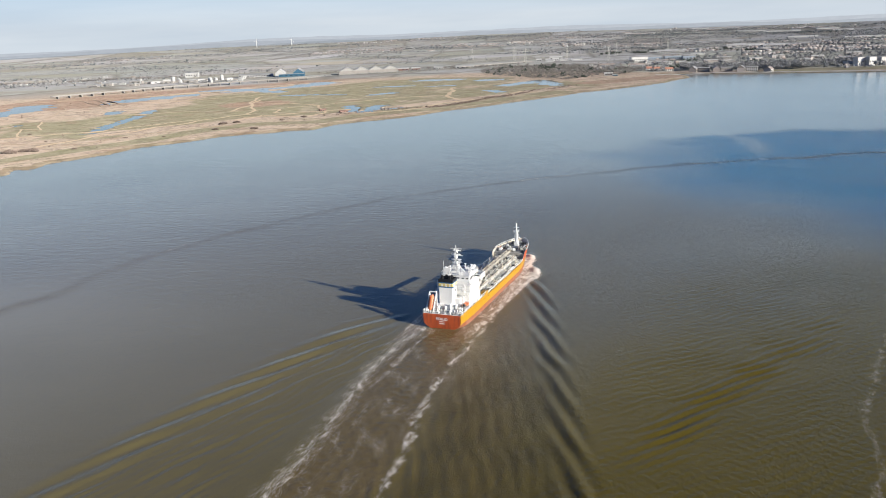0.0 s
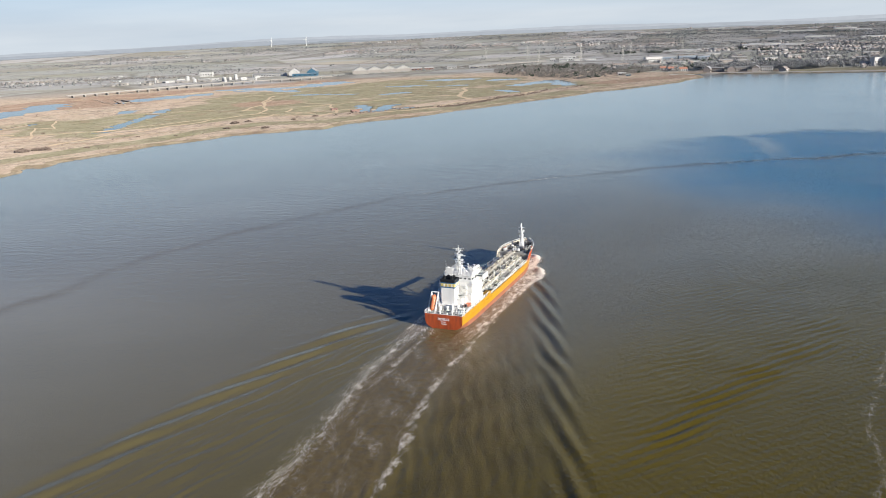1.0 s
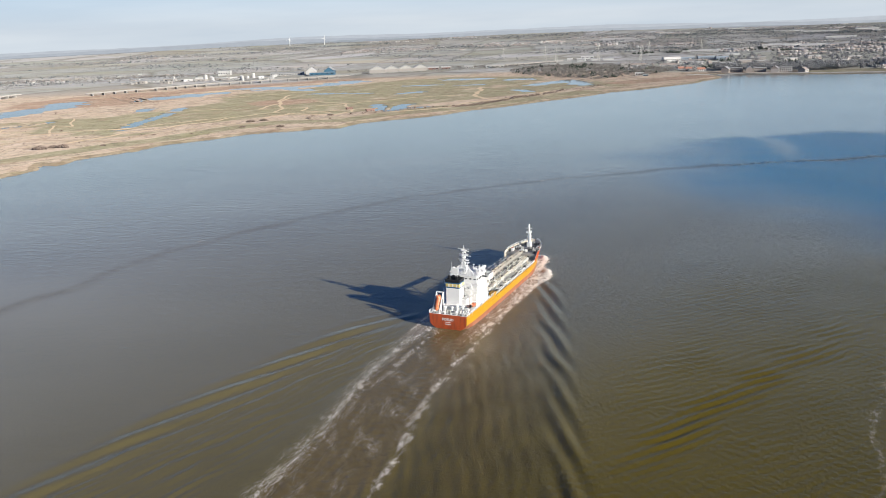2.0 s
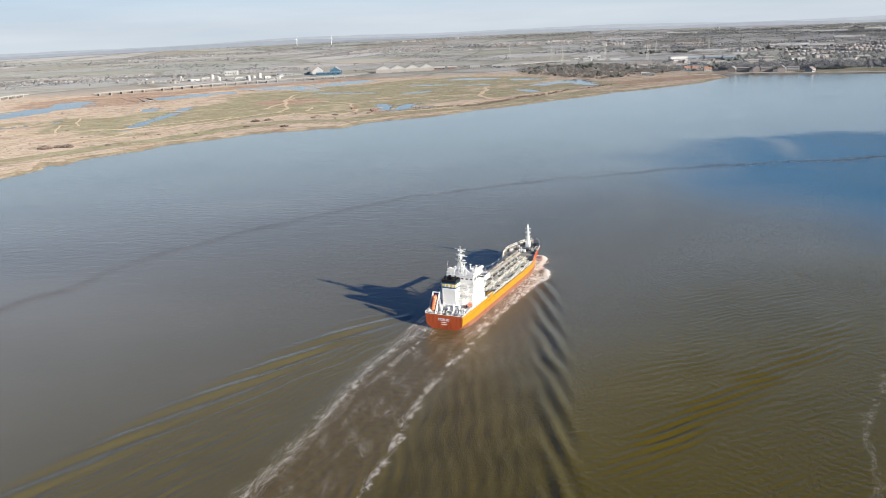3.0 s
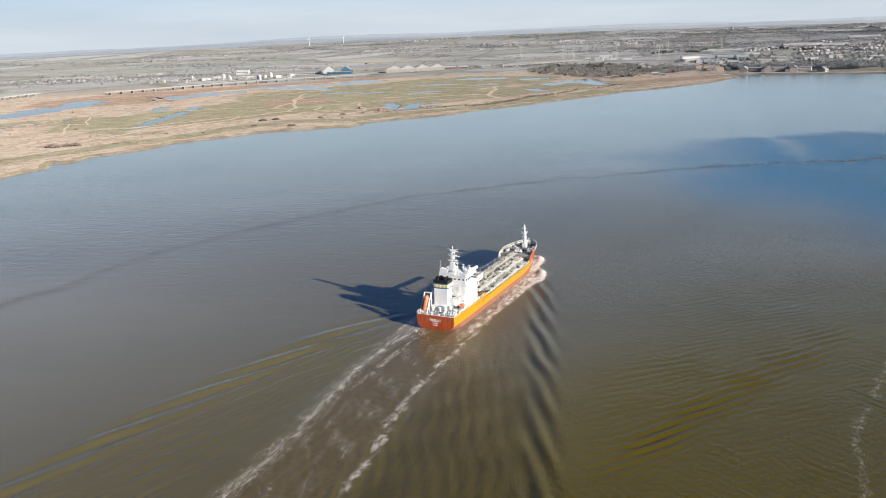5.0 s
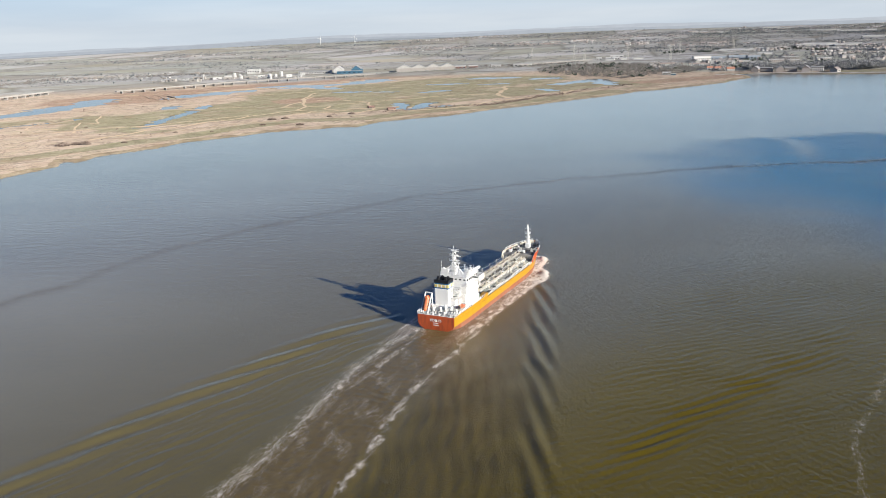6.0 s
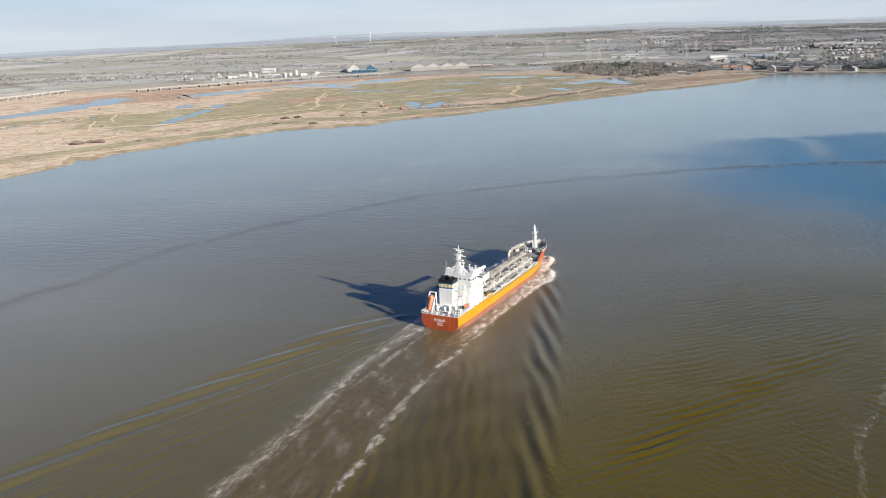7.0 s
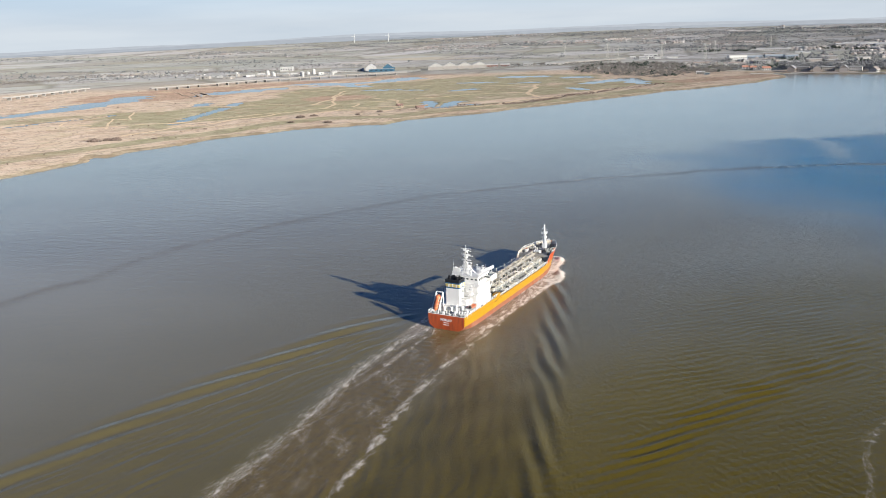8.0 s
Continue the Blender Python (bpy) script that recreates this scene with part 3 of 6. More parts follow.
    line = -27.5 - 27 * (1 - np.exp(-np.clip(8 - Y, 0, None) / 70.0)) - np.clip(-Y - 60, 0, None) * 0.03
    olive = np.maximum(olive, 0.4 * smooth_step(X - line, -6, 2) * smooth_step(-4 - X, 0, 10) * smooth_step(-Y, -5, 25))
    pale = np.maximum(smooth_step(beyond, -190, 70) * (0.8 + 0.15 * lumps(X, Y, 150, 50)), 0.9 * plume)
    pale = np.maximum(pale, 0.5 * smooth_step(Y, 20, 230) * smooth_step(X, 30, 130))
    olive = olive * (1 - 0.55 * smooth_step(Y, 30, 210))
    outside = np.interp(Y, [p[1] for p in FOAM_STARBOARD[::-1]], [p[0] for p in FOAM_STARBOARD[::-1]])
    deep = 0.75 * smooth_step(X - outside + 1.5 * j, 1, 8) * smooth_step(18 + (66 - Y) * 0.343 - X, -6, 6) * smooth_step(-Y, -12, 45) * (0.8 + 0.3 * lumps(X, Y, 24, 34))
    lively = np.maximum(smooth_step(np.hypot(X - 110, (Y + 40) * 0.8), 330, 110) * (0.4 + 0.6 * smooth_step(X, -25, 35)), 0.9 * blue)
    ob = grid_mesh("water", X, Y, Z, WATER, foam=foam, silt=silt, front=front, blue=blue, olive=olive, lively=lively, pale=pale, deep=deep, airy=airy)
    return tagged(ob, "brown tidal river water with wake, foam and long ripples", "water", kind="structure")


make_water()

# ---- land ----
HUB = (120.0, -245.0)
SHORE = [(-400, -4700), (-430, -600), (-465, 0), (-484, 195), (-487, 224), (-489, 241), (-509, 262), (-491, 265), (-504, 299), (-496, 325), (-488, 353), (-493, 397), (-480, 425), (-467, 450),
         (-457, 489), (-436, 512), (-414, 525), (-410, 542), (-381, 556), (-381, 607), (-360, 639), (-336, 667), (-316, 708), (-302, 767), (-277, 806), (-256, 864), (-232, 918), (-205, 975),
         (-182, 1057), (-147, 1100), (-115, 1170), (-80, 1245), (-70, 1315), (-56, 1359), (-64, 1420), (-110, 1470), (-139, 1500), (-59, 1476), (-6, 1465), (139, 1453), (600, 1440), (1500, 1500), (4700, 1900)]
OUTLINE = SHORE + [(9000, 9000), (-9000, 9000), (-9000, -4700)]
TOWN = [(-330, 1640), (-200, 1530), (-60, 1545), (250, 1540), (700, 1500), (1500, 1600), (1600, 3300), (450, 3300), (40, 2650), (-230, 2300)]
PONDS = [  # middle line and half width of each pool or creek
    ([(-1000, 518), (-1011, 571), (-1022, 638), (-1043, 731), (-1112, 844)], 26), ([(-1038, 682), (-1067, 780)], 30), ([(-855, 413), (-857, 461), (-839, 525), (-845, 568)], 7),
    ([(-650, 493), (-685, 558), (-725, 644), (-792, 765)], 9), ([(-826, 710), (-843, 745)], 11), ([(-993, 902), (-996, 965)], 26), ([(-965, 993), (-975, 1062)], 30),
    ([(-960, 1168), (-891, 1184), (-832, 1265), (-837, 1354)], 32), ([(-906, 1184), (-784, 1110)], 14), ([(-718, 1031), (-671, 1034)], 13), ([(-648, 1035), (-608, 1036)], 9),
    ([(-479, 825), (-430, 745), (-408, 743), (-440, 830), (-425, 835)], 9), ([(-404, 783), (-388, 793)], 8), ([(-541, 1027), (-522, 1065)], 12), ([(-623, 1214), (-575, 1229)], 15),
    ([(-609, 1396), (-531, 1409)], 24), ([(-509, 1213), (-486, 1228)], 14), ([(-460, 1369), (-436, 1385)], 18), ([(-364, 1212), (-345, 1284), (-327, 1329), (-277, 1211)], 17),
    ([(-358, 1095), (-321, 1061)], 9)]


def inside(X, Y, outline):
    hit = np.zeros(X.shape, bool)
    for (ax, ay), (bx, by) in zip(outline, outline[1:] + outline[:1]):
        if ay != by:
            hit ^= ((ay > Y) != (by > Y)) & (X < (bx - ax) * (Y - ay) / (by - ay) + ax)
    return hit


def westward(X, Y):
    """1 over most of the land, less where the hills sink towards the west."""
    turn = np.degrees(np.arctan2(HUB[0] - X, Y - HUB[1]))
    return 1 - 0.42 * smooth_step(turn, 30, 60)


def uplands(X, Y, r):
    return 66 * np.clip((r - 2500) / 2100, 0, 1) ** 1.6 * westward(X, Y) * (1 + 0.12 * lumps(X, Y, 2600, 44))


def relief(X, Y):
    """Height of the ground, and how far inland a place lies."""
    d, _ = distance(X, Y, SHORE)
    d = np.where(inside(X, Y, OUTLINE), d, -d)
    ragged = d + 2.5 + 2.0 * lumps(X, Y, 40, 41) + 2.2 * lumps(X, Y, 11, 42) + 1.4 * lumps(X, Y, 5, 45)
    r = np.hypot(X - HUB[0], Y - HUB[1])
    z = -1.3 + 2.7 * smooth_step(ragged, -8, 13) + 0.35 * lumps(X, Y, 60, 43) * smooth_step(d, 10, 50)
    z = z + uplands(X, Y, r) * smooth_step(d, 50, 700)
    return z, d, r


def ground_at(x, y):
    return float(relief(np.array([x], float), np.array([y], float))[0][0])


def make_land():
    fine = np.concatenate([np.arange(-16.0, 14.0, 0.12), np.arange(14.0, 66.0, 0.1)])
    turns = np.radians(np.concatenate([np.arange(-180, -16, 4.0), fine, np.arange(66, 180.1, 4.0)]))
    radii = 1 / np.arange(1 / 430, 1 / 4620, -4.2e-6)
    A, R = np.meshgrid(turns, radii)
    X, Y = HUB[0] - R * np.sin(A), HUB[1] + R * np.cos(A)
    Z, d, r = relief(X, Y)
    for k, (line, half) in enumerate(PONDS):
        w, _ = distance(X, Y, line)
        w = w * 0.8 + half * 0.52 * lumps(X, Y, half * 2.4, 60 + k) + min(0.14 * half, 4.0) * lumps(X, Y, 22, 90 + k) + 0.6 * lumps(X, Y, 9, 120 + k)
        Z = Z - 1.9 * smooth_step(w, half * 1.12, half * 0.75) * (r < 2300)
    g, _ = distance(X, Y, [(-667, 544), (-673, 823), (-484, 756), (-375, 1002), (-294, 1184)])
    g2, _ = distance(X, Y, [(-690, 1000), (-560, 1300)])
    g3, _ = distance(X, Y, [(-575, 60), (-563, 256), (-554, 310), (-541, 368), (-522, 428), (-516, 515), (-489, 587), (-412, 619), (-395, 672), (-330, 770), (-270, 905), (-215, 1040)])
    g4, _ = distance(X, Y, [(-900, 470), (-820, 560)])
    green = np.maximum.reduce([0.72 * smooth_step(g, 200, 70), 0.8 * smooth_step(g2, 260, 120), 1.0 * smooth_step(g3, 26, 10), 0.6 * smooth_step(g4, 90, 30)])
    walk_line, _ = distance(X, Y, [(-620, 480), (-520, 640), (-440, 690), (-380, 830), (-300, 985), (-240, 1130)])
    green = green - 1.5 * bell(walk_line + 5 * lumps(X, Y, 80, 47), 15)
    red = np.maximum.reduce([smooth_step(np.hypot(X + 1080, (Y - 900) * 0.8), 210, 90), smooth_step(np.hypot(X + 665, Y - 860), 90, 30),
                             0.8 * smooth_step(distance(X, Y, [(-1100, 1050), (-980, 1300), (-830, 1500)])[0], 90, 30), 0.8 * smooth_step(distance(X, Y, [(-210, 1240), (-100, 1390)])[0], 60, 20)])
    shore = smooth_step(d + 4 * lumps(X, Y, 30, 46), 15, 4)
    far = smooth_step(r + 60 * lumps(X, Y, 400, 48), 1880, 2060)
    edge, _ = distance(X, Y, TOWN + TOWN[:1])
    town = np.where(inside(X, Y, TOWN), smooth_step(edge + 15 * lumps(X, Y, 70, 49), -10, 30), 0)
    lawn = smooth_step(distance(X, Y, [(95, 1490), (180, 1540), (300, 1560)])[0], 55, 35)  # the park by the water
    town, green, shore = town * (1 - lawn), np.maximum(green, 1.2 * lawn), shore * (1 - lawn)
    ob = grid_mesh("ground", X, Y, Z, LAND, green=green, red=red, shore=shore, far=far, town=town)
    tagged(ob, "flat winter marsh and patchwork fields rising to low hills", "ground", kind="structure")
    for k, (line, half) in enumerate(PONDS):
        level = 0.55 + 0.012 * k
        (x0, y0), (x1, y1) = ((f(p[0] for p in line), f(p[1] for p in line)) for f in (min, max))
        px = np.linspace(x0 - half * 1.5, x1 + half * 1.5, 5)
        py = np.linspace(y0 - half * 1.5, y1 + half * 1.5, 5)
        PX, PY = np.meshgrid(px, py)
        pond = grid_mesh("marsh_pool", PX, PY, np.full(PX.shape, level), POND)
        tagged(pond, "shallow pale blue pool in the salt marsh", "pool", group="pools in the marsh", kind="structure")


make_land()


def ridge(r, low, high, seed, colour, label):
    """A far line of hills; the haze of distance is painted in as a glow."""
    turns = np.radians(np.arange(-40, 90.1, 0.25))
    A, K = np.meshgrid(turns, np.linspace(0, 1, 6))
    R = r + 12 * K
    X, Y = HUB[0] - R * np.sin(A), HUB[1] + R * np.cos(A)
    top = (low + (high - low) * (0.5 + 0.5 * lumps(X, Y, 1500, seed)) + 1.6 * lumps(X, Y, 160, seed + 1)) * westward(X, Y) + 100 * (1 - westward(X, Y)) * 0.1
    Z = -5 + (top + 5) * np.sin(K * math.pi / 2)
    n = Nodes("haze_glow_hill_" + str(seed), 1.0, spec=0.0)
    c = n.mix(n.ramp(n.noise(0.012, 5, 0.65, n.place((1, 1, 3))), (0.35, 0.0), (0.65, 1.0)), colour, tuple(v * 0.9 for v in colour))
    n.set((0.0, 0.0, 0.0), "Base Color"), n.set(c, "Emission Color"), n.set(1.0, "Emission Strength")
    tagged(grid_mesh("backdrop", X, Y, Z, n.m), label, "hills", kind="structure")


# each ridge glows paler than the last, standing in for thicker haze
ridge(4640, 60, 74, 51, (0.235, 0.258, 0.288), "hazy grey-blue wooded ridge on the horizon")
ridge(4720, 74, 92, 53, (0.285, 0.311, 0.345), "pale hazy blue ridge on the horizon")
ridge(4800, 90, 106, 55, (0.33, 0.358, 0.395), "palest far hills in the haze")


# ---- plants ----
PHI = (1 + 5 ** 0.5) / 2
ICO = np.array([(-1, PHI, 0), (1, PHI, 0), (-1, -PHI, 0), (1, -PHI, 0), (0, -1, PHI), (0, 1, PHI), (0, -1, -PHI), (0, 1, -PHI), (PHI, 0, -1), (PHI, 0, 1), (-PHI, 0, -1), (-PHI, 0, 1)]) / 1.902
ICO_FACES = np.array([(0, 11, 5), (0, 5, 1), (0, 1, 7), (0, 7, 10), (0, 10, 11), (1, 5, 9), (5, 11, 4), (11, 10, 2), (10, 7, 6), (7, 1, 8),
                      (3, 9, 4), (3, 4, 2), (3, 2, 6), (3, 6, 8), (3, 8, 9), (4, 9, 5), (2, 4, 11), (6, 2, 10), (8, 6, 7), (9, 8, 1)])


OCTA = np.array([(1, 0, 0), (-1, 0, 0), (0, 1, 0), (0, -1, 0), (0, 0, 1), (0, 0, -1)], float)
OCTA_FACES = np.array([(0, 2, 4), (2, 1, 4), (1, 3, 4), (3, 0, 4), (2, 0, 5), (1, 2, 5), (3, 1, 5), (0, 3, 5)])


def raw_mesh(name, verts, faces, materials, slots=None):
    me = bpy.data.meshes.new(name)
    k = faces.shape[1]
    me.vertices.add(len(verts))
    me.vertices.foreach_set("co", verts.astype(np.float32).ravel())
    me.loops.add(faces.size)
    me.loops.foreach_set("vertex_index", faces.astype(np.int32).ravel())
    me.polygons.add(len(faces))
    me.polygons.foreach_set("loop_start", (np.arange(len(faces)) * k).astype(np.int32))
    for m in materials:
        me.materials.append(m)
    if slots is not None:
        me.polygons.foreach_set("material_index", slots.astype(np.int32))
    me.update(calc_edges=True)
    return me


def clumps(name, spots, material, label, category, seed, each=10, grain=(0.15, 0.34), far=False):
    """Uneven crowns of several ragged clumps for each spot (x, y, size), joined as one piece of stuff."""
    rng = np.random.default_rng(seed)
    s = np.array(spots, float)
    s = np.repeat(s, each, axis=0)
    n = len(s)
    base = relief(s[:, 0], s[:, 1])[0]
    off = rng.normal(0, 0.38, (n, 3)) * s[:, 2:3]
    size = s[:, 2] * rng.uniform(*grain, n)
    centre = np.stack([s[:, 0] + off[:, 0], s[:, 1] + off[:, 1], base + s[:, 2] * 0.45 + np.abs(off[:, 2]) * 0.9], -1)
    form, faces = (OCTA, OCTA_FACES) if far else (ICO, ICO_FACES)
    k = len(form)
    v = form[None] * rng.uniform(0.75, 1.2, (n, k, 1)) * size[:, None, None] * np.array([1, 1, 0.95]) + centre[:, None]
    f = faces[None] + (np.arange(n) * k)[:, None, None]
    ob = new(name, raw_mesh(name, v.reshape(-1, 3), f.reshape(-1, 3), [material]))
    return tagged(ob, label, category, kind="stuff")


def in_outline(rng, outline, count):
    xs, ys = [p[0] for p in outline], [p[1] for p in outline]
    out = []
    while len(out) < count:
        x, y = rng.uniform(min(xs), max(xs), 400), rng.uniform(min(ys), max(ys), 400)
        ok = inside(x, y, outline)
        out += list(zip(x[ok], y[ok]))
    return out[:count]


def polar(r, degrees):
    a = radians(degrees)
    return HUB[0] - r * math.sin(a), HUB[1] + r * math.cos(a)


rng = np.random.default_rng(4)
COPSE = [(-592, 1708), (-525, 1563), (-411, 1418), (-341, 1379), (-283, 1327), (-190, 1475), (-170, 1640), (-300, 1850), (-465, 1954), (-566, 1890)]
clumps("copse", [(x, y, rng.uniform(2.6, 5.5)) for x, y in in_outline(rng, COPSE, 1200)], WOOD, "bare grey winter trees and scrub beside the marsh", "wood", 1, 26, (0.08, 0.2), True)
clumps("evergreen_trees", [(x, y, rng.uniform(3.5, 6)) for x, y in in_outline(rng, COPSE, 70)], PINE, "dark evergreen trees among the bare scrub", "trees", 2)
HEDGE = [(-430, 690), (-336, 792), (-314, 819), (-299, 863), (-293, 936), (-273, 977), (-262, 1063), (-215, 1180)]
spots = []
for (ax, ay), (bx, by) in zip(HEDGE, HEDGE[1:]):
    for _ in range(46):
        t = rng.uniform()
        spots.append((ax + (bx - ax) * t - abs(rng.normal(0, 9)), ay + (by - ay) * t + rng.normal(0, 5), rng.uniform(0.7, 2.3)))
clumps("shore_scrub", spots, SCRUB, "low brown scrub along the river bank", "scrub", 3)
spots = [(*polar(rng.uniform(620, 1900), rng.uniform(8, 66)), rng.uniform(0.5, 1.5)) for _ in range(260)]
spots = [s for s in spots if inside(np.array([s[0] + 25]), np.array([s[1] - 10]), OUTLINE)[0]]
clumps("tussocks", spots, SCRUB, "scattered brown tussocks on the salt marsh", "tussocks", 5)
clumps("town_trees", [(x, y, rng.uniform(4, 8)) for x, y in in_outline(rng, TOWN, 2300) if y < 2150 or rng.uniform() < 0.45], HAZYTOWNWOOD, "bare trees between the houses of the town", "trees", 6, 16, (0.13, 0.3), True)
clumps("town_evergreens", [(x, y, rng.uniform(3, 6.5)) for x, y in in_outline(rng, TOWN, 700)], HAZYPINE, "dark evergreen trees between the houses", "trees", 7, 16, (0.11, 0.27), True)
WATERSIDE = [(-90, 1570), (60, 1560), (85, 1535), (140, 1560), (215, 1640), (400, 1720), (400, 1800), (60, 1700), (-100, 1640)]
clumps("waterside_trees", [(x, y, rng.uniform(7.5, 12)) for x, y in in_outline(rng, WATERSIDE, 330)], HAZYTOWNWOOD, "tall bare trees by the waterside", "trees", 8, 44, (0.07, 0.17), True)
spots, dark = [], []
for _ in range(170):  # hedgerows and shelter belts over the fields
    r, a = 2050 + 2700 * rng.uniform() ** 0.8, rng.uniform(-12, 62)
    x, y = polar(r, a)
    turn, long = rng.normal(radians(20), 0.5), rng.uniform(120, 520)
    k = int(long / 6)
    for i in range(k):
        q = (i / k - 0.5) * long
        spots.append((x + q * math.cos(turn) + rng.normal(0, 3), y + q * math.sin(turn) + rng.normal(0, 3), rng.uniform(1.4, 3.6)))
for _ in range(60):  # woods
    r, a = 2300 + 2450 * rng.uniform() ** 0.7, rng.uniform(-12, 62)
    x, y = polar(r, a)
    turn, wide, deep = rng.normal(radians(20), 0.3), rng.uniform(60, 260), rng.uniform(15, 60)
    for _ in range(int(wide * deep / 45)):
        u, v = rng.normal(0, wide), rng.normal(0, deep)
        (dark if rng.uniform() < 0.3 else spots).append((x + u * math.cos(turn) - v * math.sin(turn), y + u * math.sin(turn) + v * math.cos(turn), rng.uniform(2.5, 5.5)))


for _ in range(46):  # belts of trees among the fields beyond the town
    r, a = rng.uniform(2900, 4450), rng.uniform(-10, 15)
    x, y = polar(r, a)
    wide, deep, turn = rng.uniform(50, 170), rng.uniform(8, 26), radians(a) + rng.normal(0, 0.12)
    for _ in range(int(wide * deep / 26)):
        u, v = rng.normal(0, wide), rng.normal(0, deep)
        (dark if rng.uniform() < 0.35 else spots).append((x + u * math.cos(turn) - v * math.sin(turn), y + u * math.sin(turn) + v * math.cos(turn), rng.uniform(2.5, 5.5)))
for r0, a0, wide, deep in ((4230, 30.3, 130, 30), (3740, 22.6, 160, 25), (3095, 16.7, 70, 20), (3690, 14, 60, 25), (4240, 34, 50, 20), (3720, 46, 90, 15), (3980, 37, 80, 15), (4300, 4, 220, 60), (4100, 8, 160, 40), (3900, -1, 200, 50)):
    x, y = polar(r0, a0)
    for _ in range(int(wide * deep / 28)):
        u, v, turn = rng.normal(0, wide), rng.normal(0, deep), radians(a0)
        dark.append((x + u * math.cos(turn) - v * math.sin(turn), y + u * math.sin(turn) + v * math.cos(turn), rng.uniform(2.5, 5.5)))


def dry(s):
    a = np.array(s)
    r = np.hypot(a[:, 0] - HUB[0], a[:, 1] - HUB[1])
    return [p for p, k in zip(s, (r < 4560) & (r > 2030) & inside(a[:, 0], a[:, 1], OUTLINE)) if k]


clumps("far_hedges_and_woods", dry(spots), HAZYWOOD, "bare hedgerows and woods on the far farmland", "woods", 9, 3, (0.25, 0.55), True)
clumps("far_evergreen_woods", dry(dark), HAZYPINE, "dark belts of evergreens on the far farmland", "woods", 10, 4, (0.25, 0.5), True)


g = np.random.default_rng(21)
spots = []
for x, y, wide, count in ((-420, 2525, 16, 9), (-340, 2557, 18, 12), (-310, 2640, 12, 6), (-95, 1658, 18, 12), (-86, 2638, 22, 9), (2, 2554, 22, 9), (-427, 1755, 14, 8), (-120, 1950, 18, 8), (60, 1800, 26, 12), (150, 1720, 30, 12)):
    spots += [(x + g.normal(0, wide), y + g.normal(0, wide), g.uniform(4.5, 8)) for _ in range(count)]
clumps("dark_evergreens", spots, PINE, "dark evergreen trees standing among the houses", "trees", 22, 22, (0.14, 0.3), True)
BELT = [(-1924, 1112), (-2002, 1214), (-1891, 1237), (-1971, 1370), (-2014, 1463), (-1914, 1442), (-1848, 1467), (-1739, 1515), (-1702, 1589), (-1662, 1666), (-1560, 1640), (-1400, 1760)]
SHED_BELT = [(-1060, 1775), (-980, 1810), (-900, 1850), (-800, 1885), (-700, 1925), (-620, 1935), (-560, 1975)]
spots = []
for (ax, ay), (bx, by) in list(zip(BELT, BELT[1:])) + list(zip(SHED_BELT, SHED_BELT[1:])):
    for _ in range(int(g.integers(14, 60))):
        t = g.uniform()
        spots.append((ax + (bx - ax) * t + g.normal(0, 22), ay + (by - ay) * t + g.normal(0, 22), g.uniform(2.2, 5.5)))
clumps("tree_belt", spots, WOOD, "bare trees round the yards beyond the viaduct", "trees", 23, 14, (0.12, 0.28), True)


def bush(x, y, wide, seed, material=SCRUB, label="rounded leafless brown bush on the river bank"):
    """A bush of many small ragged clumps on thin stems."""
    r = random.Random(seed)
    z = ground_at(x, y)
    top = thing("bush", label, "bush", (x, y, z - 0.1), group="bushes on the bank")
    stems = bmesh.new()
    v, n = [], 170
    for i in range(n):
        a, k = r.uniform(0, 6.28), r.uniform(0, 1) ** 0.6
        c = Vector((math.cos(a) * k * wide * 0.5, math.sin(a) * k * wide * 0.32, r.uniform(0.15, 0.6) * wide * 0.34 * (1.15 - 0.6 * k)))
        if i % 3 == 0:
            rod((c.x * 0.3, c.y * 0.3, 0), c, 0.06, stems, 4)
        s = wide * r.uniform(0.022, 0.058)
        v.append(np.array([[p[j] * s * r.uniform(0.6, 1.3) + c[j] for j in range(3)] for p in ICO]))
    part("stems", stems, BARK, top)
    f = ICO_FACES[None] + (np.arange(n) * 12)[:, None, None]
    crown = new("crown", raw_mesh("crown", np.concatenate(v), f.reshape(-1, 3), [material]))
    crown.parent = top


for i, (x, y, w) in enumerate(((-601, 338, 17), (-594, 350, 13), (-586, 353, 15), (-550, 372, 7), (-528, 588, 13), (-520, 604, 11), (-501, 536, 9), (-455, 546, 11), (-473, 634, 8), (-466, 674, 9), (-560, 455, 6), (-520, 470, 5), (-720, 470, 6), (-640, 420, 4))):
    bush(x, y, w, i)


